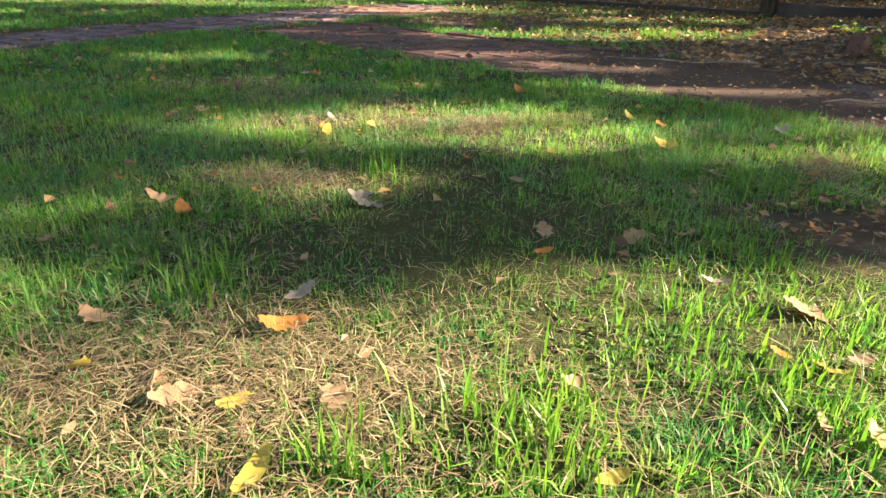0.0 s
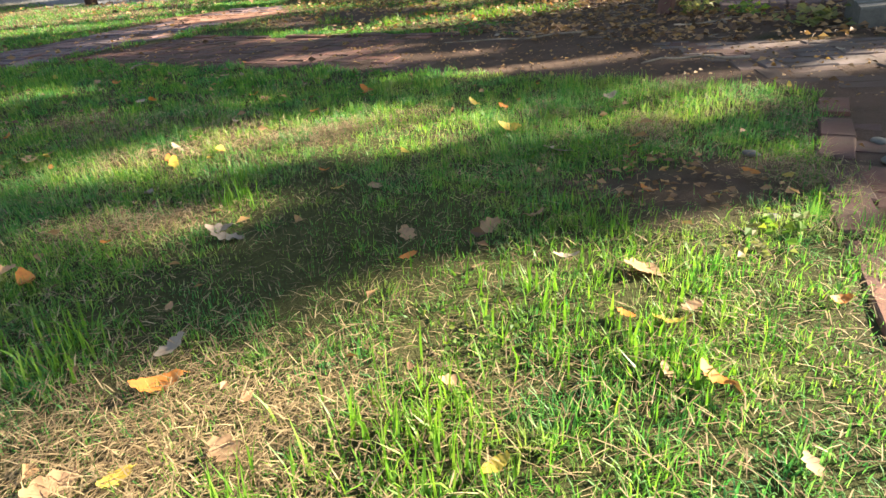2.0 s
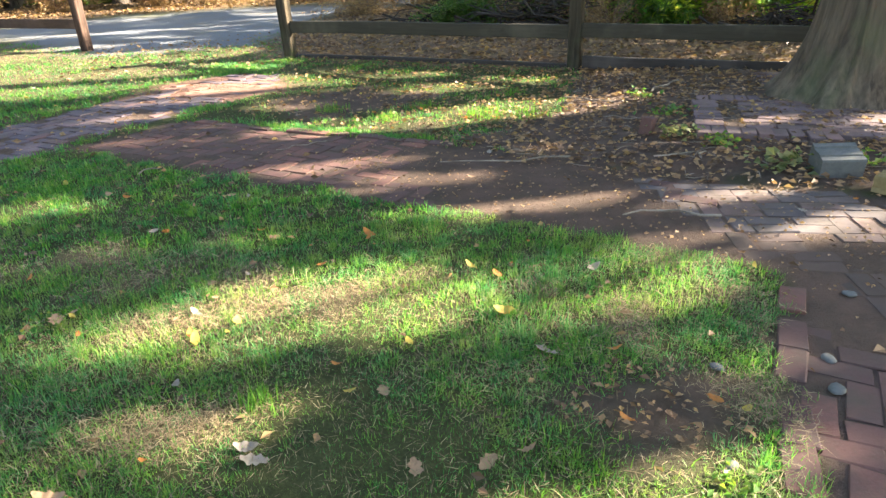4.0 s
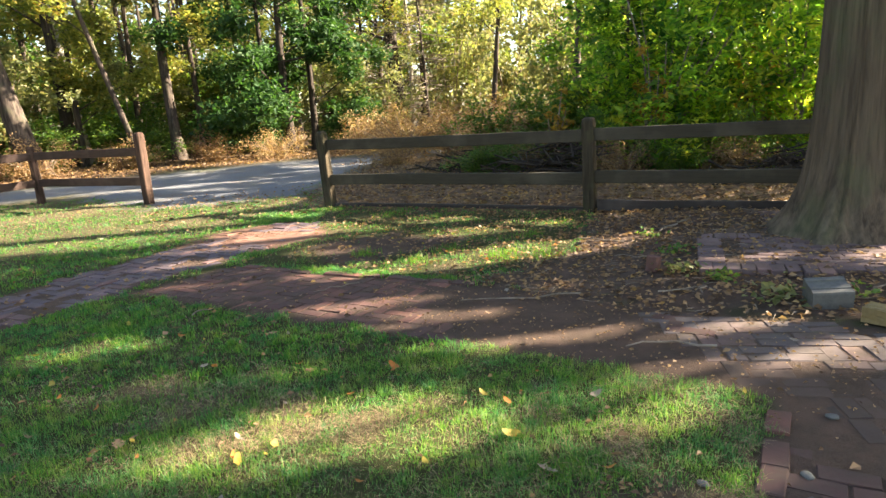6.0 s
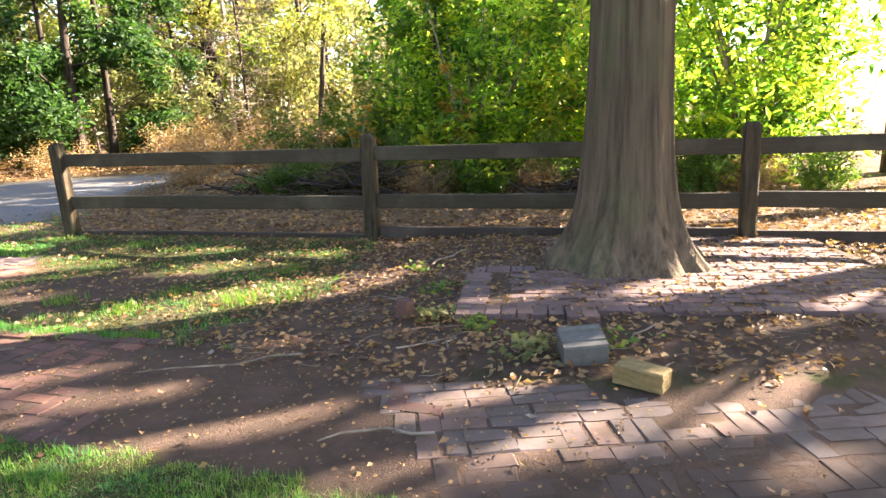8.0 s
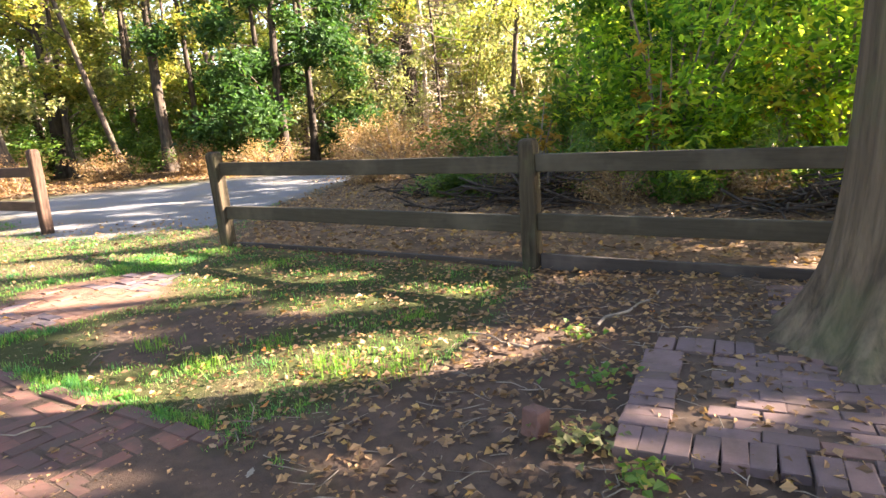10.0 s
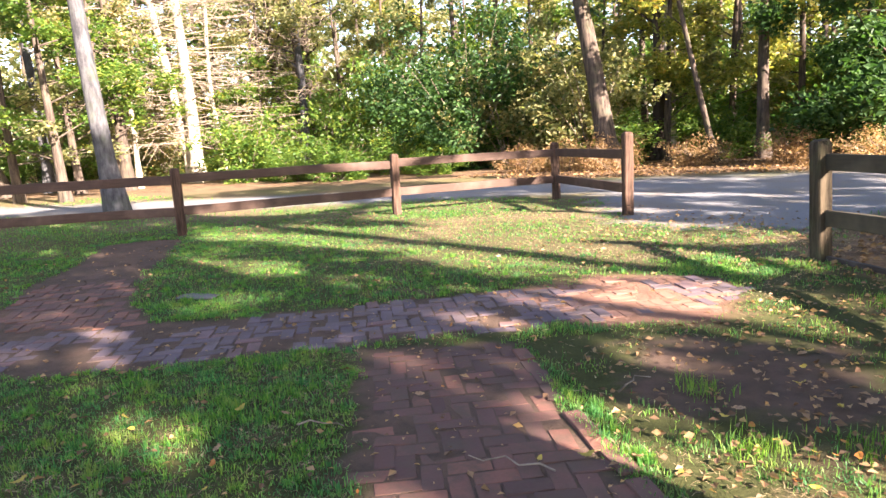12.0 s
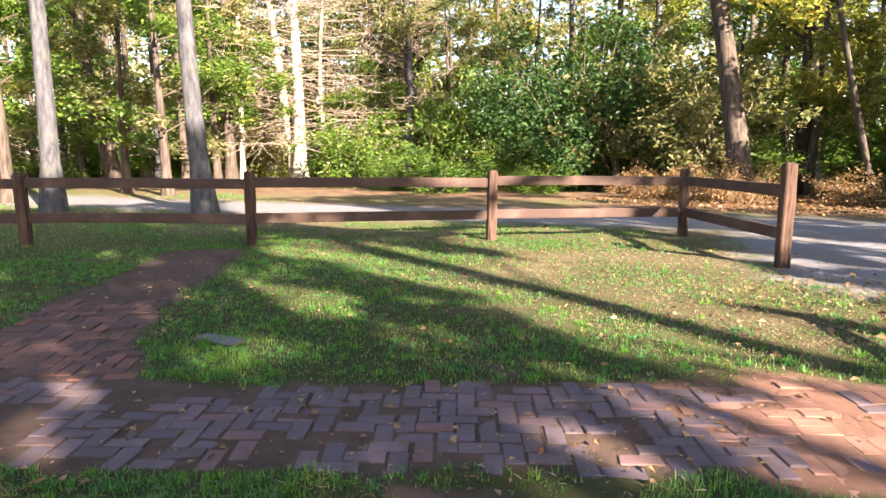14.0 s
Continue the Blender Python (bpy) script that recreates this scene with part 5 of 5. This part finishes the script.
sow("dry_grass", "dry straw and thatch in the lawn", (-3.5, 2.6, 2.0, 5.5), 5000, 0.058, 0.0028, 209, STRAW, 1.3, dryness=True)
sow("dry_grass", "dry straw and thatch in the lawn", (-9.0, 5.0, 0.5, 12.5), 700, 0.06, 0.006, 210, STRAW, 1.3, dryness=True)


def tuft(loc, n, height, seed, radius=0.05):
    r = np.random.default_rng(seed)
    px, py = r.normal(0, radius, n), r.normal(0, radius, n)
    me = mesh_of("grass_tuft", *blades(px, py, height * r.uniform(0.5, 1.2, n), 0.0042 * r.uniform(0.7, 1.3, n), r, 0.5))
    ob = part("grass_tuft", me, GRASS_TUFT)
    ob.location = (loc[0], loc[1], 0)
    tagged(ob, "tuft of longer bright-green grass", "grass tuft", kind="stuff")


GRASS_TUFT = leaf_material("tuft_blade", [(0.0, (0.06, 0.15, 0.015)), (0.5, (0.11, 0.24, 0.025)), (1.0, (0.22, 0.32, 0.05))], 0.4, 0.45, 1.5)
for k, (x, y, n, h, rad) in enumerate(((-0.14, 1.84, 90, 0.10, 0.035), (0.2, 0.72, 220, 0.085, 0.07), (-0.06, 0.66, 70, 0.09, 0.03), (0.5, 1.0, 260, 0.075, 0.10), (-0.42, 1.15, 120, 0.08, 0.06), (-0.9, 0.8, 180, 0.09, 0.08),
                                       (0.62, 0.8, 160, 0.08, 0.08), (0.7, 1.3, 260, 0.06, 0.12), (-0.15, 2.05, 80, 0.06, 0.06), (1.7, 5.5, 200, 0.09, 0.10), (2.1, 5.35, 160, 0.08, 0.10),
                                       (0.9, 5.75, 120, 0.09, 0.08), (1.3, 6.0, 120, 0.08, 0.08), (0.4, 6.2, 120, 0.09, 0.08), (2.3, 6.3, 90, 0.08, 0.07), (0.9, 8.6, 150, 0.09, 0.12))):
    tuft((x, y), n, h, 400 + k, rad)


# ---- fallen leaves ----
def fallen(r, n, box, size, test):
    px, py = r.uniform(box[0], box[2], n), r.uniform(box[1], box[3], n)
    k = r.uniform(0, 1, n) < test(px, py)
    px, py = px[k], py[k]
    c = np.stack([px, py, np.abs(r.normal(0.014, 0.010, len(px))) + mound(px, py)], -1)
    return leaf_cloud(c, size, r, flat=0.85, long=1.6)


rl = np.random.default_rng(91)
litter_bits = [
    fallen(rl, 20000, (1.0, 1.5, 9.0, 7.6), 0.05, lambda x, y: zones(x, y)["bed"] * 0.9 + 0.02),
    fallen(rl, 6500, (-1.0, 4.7, 3.4, 10.0), 0.045, lambda x, y: inside(x, y, GRASS_ISLE) * np.clip(0.25 + 0.35 * x, 0.12, 0.95)),
    fallen(rl, 24000, (0.2, 2.0, 13.0, 19.0), 0.075, lambda x, y: zones(x, y)["litter"]),
    fallen(rl, 9000, (-14.0, 20.0, 8.0, 28.0), 0.12, lambda x, y: zones(x, y)["litter"]),
    fallen(rl, 2600, (-9.0, 3.0, 0.5, 14.0), 0.05, lambda x, y: 0.6 + 0 * x),
    fallen(rl, 2600, (0.4, 1.9, 3.2, 5.2), 0.022, lambda x, y: zones(x, y)["path"] * 0.8),
    fallen(rl, 900, (-3.5, 4.0, 0.0, 8.8), 0.025, lambda x, y: zones(x, y)["path"] * 0.8),
    fallen(rl, 500, (0.6, 1.1, 1.5, 1.9), 0.03, lambda x, y: inside(x, y, SOIL_SPOT) * 0.9),
    fallen(rl, 350, (-2.5, 0.4, 2.2, 4.5), 0.035, lambda x, y: 0.6 + 0 * x),
    fallen(rl, 500, (-3.0, 9.5, 1.0, 13.0), 0.07, lambda x, y: 0.8 + 0 * x),
]
tagged(part("leaf_litter", mesh_of("leaf_litter", *join(litter_bits)), LITTER), "brown, tan and yellow fallen leaves", "leaf litter", kind="stuff")


def leaf_mesh(name, lobes, length, width, curl, material, seed):
    """A fallen leaf: lobed outline, midrib fold and curled tip."""
    r = np.random.default_rng(seed)
    bm = bmesh.new()
    n = 13
    spine, left, right = [], [], []
    for k in range(n):
        t = k / (n - 1)
        w = width / 2 * math.sin(math.pi * min(1, t * 0.93 + 0.04)) ** 0.7 * (1 + (0.28 * math.cos(t * math.pi * 2 * lobes) if lobes else 0)) + 0.0012
        z = curl * (t - 0.45) ** 2 * length * 1.1 + r.normal(0, 0.0012)
        x = (t - 0.5) * length
        spine.append(bm.verts.new((x, 0, z)))
        left.append(bm.verts.new((x + r.normal(0, 0.001), w, z + w * 0.16 + r.normal(0, 0.002))))
        right.append(bm.verts.new((x + r.normal(0, 0.001), -w, z + w * (0.16 + curl * 0.25) + r.normal(0, 0.002))))
    for k in range(n - 1):
        bm.faces.new((spine[k], spine[k + 1], left[k + 1], left[k]))
        bm.faces.new((right[k], right[k + 1], spine[k + 1], spine[k]))
    stem = [bm.verts.new(c) for c in ((-length * 0.5, 0.0012, spine[0].co.z), (-length * 0.5, -0.0012, spine[0].co.z), (-length * 0.72, 0.0, 0.004))]
    bm.faces.new(stem)
    me = mesh_from_bm(name, bm, True)
    me.materials.append(material)
    return me


def fallen_material(name, a, b, c):
    m = Mat(name, 0.6, 0.3)
    n1, n2 = m.noise(60, 4), m.noise(14, 4)
    col = m.mix(n2, a, b)
    col = m.mix(m.math("MULTIPLY", m.ramp(n1, [(0.5, 0.0), (0.72, 1.0)]), 0.6), col, c)
    m.colour(col)
    m.translucent(col, 0.25)
    return m.m


KINDS = {
    "tan": (fallen_material("leaf_tan", (0.26, 0.15, 0.08), (0.44, 0.28, 0.15), (0.13, 0.07, 0.04)), "tan oak leaf lying curled on the grass"),
    "pale": (fallen_material("leaf_pale", (0.22, 0.175, 0.13), (0.38, 0.31, 0.235), (0.18, 0.12, 0.08)), "pale grey-tan leaf lying on the grass"),
    "orange": (fallen_material("leaf_orange", (0.40, 0.13, 0.03), (0.60, 0.25, 0.05), (0.26, 0.08, 0.03)), "orange-brown fallen leaf on the grass"),
    "yellow": (fallen_material("leaf_yellow", (0.38, 0.27, 0.04), (0.55, 0.42, 0.08), (0.25, 0.15, 0.04)), "yellow fallen leaf on the grass"),
}
SHAPES = {k: [leaf_mesh("fallen_leaf", lob, ln, wd, cu, m, 500 + 10 * i + j) for j, (lob, ln, wd, cu) in enumerate(((3, 0.085, 0.05, 0.5), (0, 0.08, 0.034, 0.8), (3, 0.1, 0.055, 0.25), (0, 0.06, 0.03, 0.4)))]
          for i, (k, (m, _)) in enumerate(KINDS.items())}


def drop_leaf(kind, x, y, r, size=1.0):
    ob = new("fallen_leaf", SHAPES[kind][int(r.integers(4)) if kind in ("tan", "pale") else int(r.choice((1, 3)))])
    s = size * r.uniform(0.5, 0.9)
    ob.matrix_basis = pose(x, y, 0.014 + float(mound(x, y)) + abs(r.normal(0, 0.006)), r.normal(0, 14), r.normal(0, 12), r.uniform(0, 360)) @ Matrix.Diagonal((s, s, s, 1))
    tagged(ob, KINDS[kind][1], "leaf", "fallen leaves on the lawn")


TAN = [(-0.67, 1.55), (0.3, 1.41), (0.5, 1.38), (0.62, 1.39), (0.74, 1.05), (-0.32, 0.77), (-0.55, 0.98), (-0.08, 0.77), (0.61, 0.74), (-1.1, 4.2), (-0.95, 2.6), (0.51, 5.32)]
PALE = [(-0.16, 1.62), (0.61, 1.16), (-0.2, 1.07), (-0.4, 2.5), (-0.24, 3.87), (-0.41, 2.0), (1.31, 2.4), (0.86, 1.84), (-0.14, 1.56), (-2.93, 8.72), (-3.84, 8.68), (-0.72, 3.48)]
ORANGE = [(-0.59, 1.49), (-0.21, 0.97), (0.62, 0.9), (0.66, 0.69), (0.28, 1.26), (0.38, 3.04), (1.27, 1.45), (0.96, 1.44), (0.13, 2.79), (0.39, 3.09), (-0.65, 3.42), (1.1, 1.79), (0.88, 2.47), (0.8, 2.15), (-0.97, 4.11)]
YELLOW = [(0.16, 1.81), (-0.23, 0.76), (-0.5, 0.84), (-0.16, 0.62), (0.69, 0.86), (0.29, 0.63), (0.8, 2.15), (1.33, 1.38), (0.4, 2.03), (0.79, 2.59), (-0.23, 2.37), (-0.38, 2.28), (-0.89, 2.6), (-1.43, 4.51), (-1.71, 4.03), (0.33, 5.2), (0.86, 7.42), (0.53, 7.54), (-1.9, 4.07), (-1.57, 3.49)]
rd = np.random.default_rng(95)
for kind, places in (("tan", TAN), ("pale", PALE), ("orange", ORANGE), ("yellow", YELLOW)):
    for x, y in places:
        drop_leaf(kind, x, y, rd, 1.2)
for _ in range(130):
    x, y = rd.uniform(-1.5, 4.2), rd.uniform(0.5, 6.5)
    drop_leaf(("tan", "pale", "orange", "yellow")[int(rd.choice(4, p=(0.4, 0.08, 0.32, 0.2)))], x, y, rd, 0.75)


for _ in range(110):
    x, y = rd.uniform(0.6, 3.3), rd.uniform(4.9, 7.3)
    if inside(np.array([x]), np.array([y]), GRASS_ISLE)[0]:
        drop_leaf(("tan", "orange", "yellow")[int(rd.choice(3, p=(0.35, 0.25, 0.4)))], x, y, rd, 1.0)


# ---- twig litter and small weeds ----
def twigs():
    r = np.random.default_rng(131)
    bits = []
    for _ in range(900):
        x, y = r.uniform(1.0, 6.5), r.uniform(2.6, 7.2)
        if not inside(np.array([x]), np.array([y]), TREE_BED)[0]:
            continue
        a, ln = r.uniform(0, 6.28), r.uniform(0.05, 0.22)
        p = np.array([x, y, 0.012 + float(mound(x, y))])
        d = np.array([math.cos(a), math.sin(a), r.normal(0, 0.06)]) * ln
        bits.append(tube([p, p + d * 0.5 + r.normal(0, 0.008, 3), p + d], [0.003, 0.0025, 0.0012], 4))
    tagged(part("twig_litter", mesh_of("twig_litter", *join(bits)), TWIG), "thin dry twigs scattered on the soil", "twigs", kind="stuff")


twigs()


def weed(name, label, loc, n, size, spread_r, height, seed, mat):
    r = np.random.default_rng(seed)
    c = np.stack([r.normal(0, spread_r, n), r.normal(0, spread_r, n), np.abs(r.normal(0, height, n)) + 0.012 + float(mound(*loc))], -1)
    ob = tagged(part(name, mesh_of(name, *leaf_cloud(c, size, r, 0.6, 1.3)), mat), label, "weed", kind="stuff")
    ob.location = (*loc, 0)


for k, (x, y, n, s, sp, h) in enumerate(((2.82, 4.18, 70, 0.05, 0.07, 0.04), (2.95, 3.85, 50, 0.05, 0.06, 0.03), (3.1, 4.75, 40, 0.05, 0.1, 0.03), (3.05, 3.35, 70, 0.06, 0.09, 0.05), (3.5, 3.2, 40, 0.05, 0.1, 0.03),
                                         (1.12, 1.12, 34, 0.024, 0.045, 0.012), (0.98, 1.05, 24, 0.022, 0.045, 0.01), (3.2, 5.4, 30, 0.05, 0.06, 0.03))):
    weed("ground_ivy", "low green and yellow leaves creeping over soil", (x, y), n, s, sp, h, 600 + k, LEAF_MID if k % 3 else LEAF_OLIVE)
for k, (x, y) in enumerate(((-0.6, 1.2), (0.35, 0.95), (-0.3, 2.0), (0.9, 1.9), (-1.0, 2.6), (0.1, 3.3), (-0.9, 0.75), (0.6, 2.8))):
    weed("clover", "patch of small clover leaves in the lawn", (x, y), 90, 0.014, 0.06, 0.012, 650 + k, LEAF_MID)
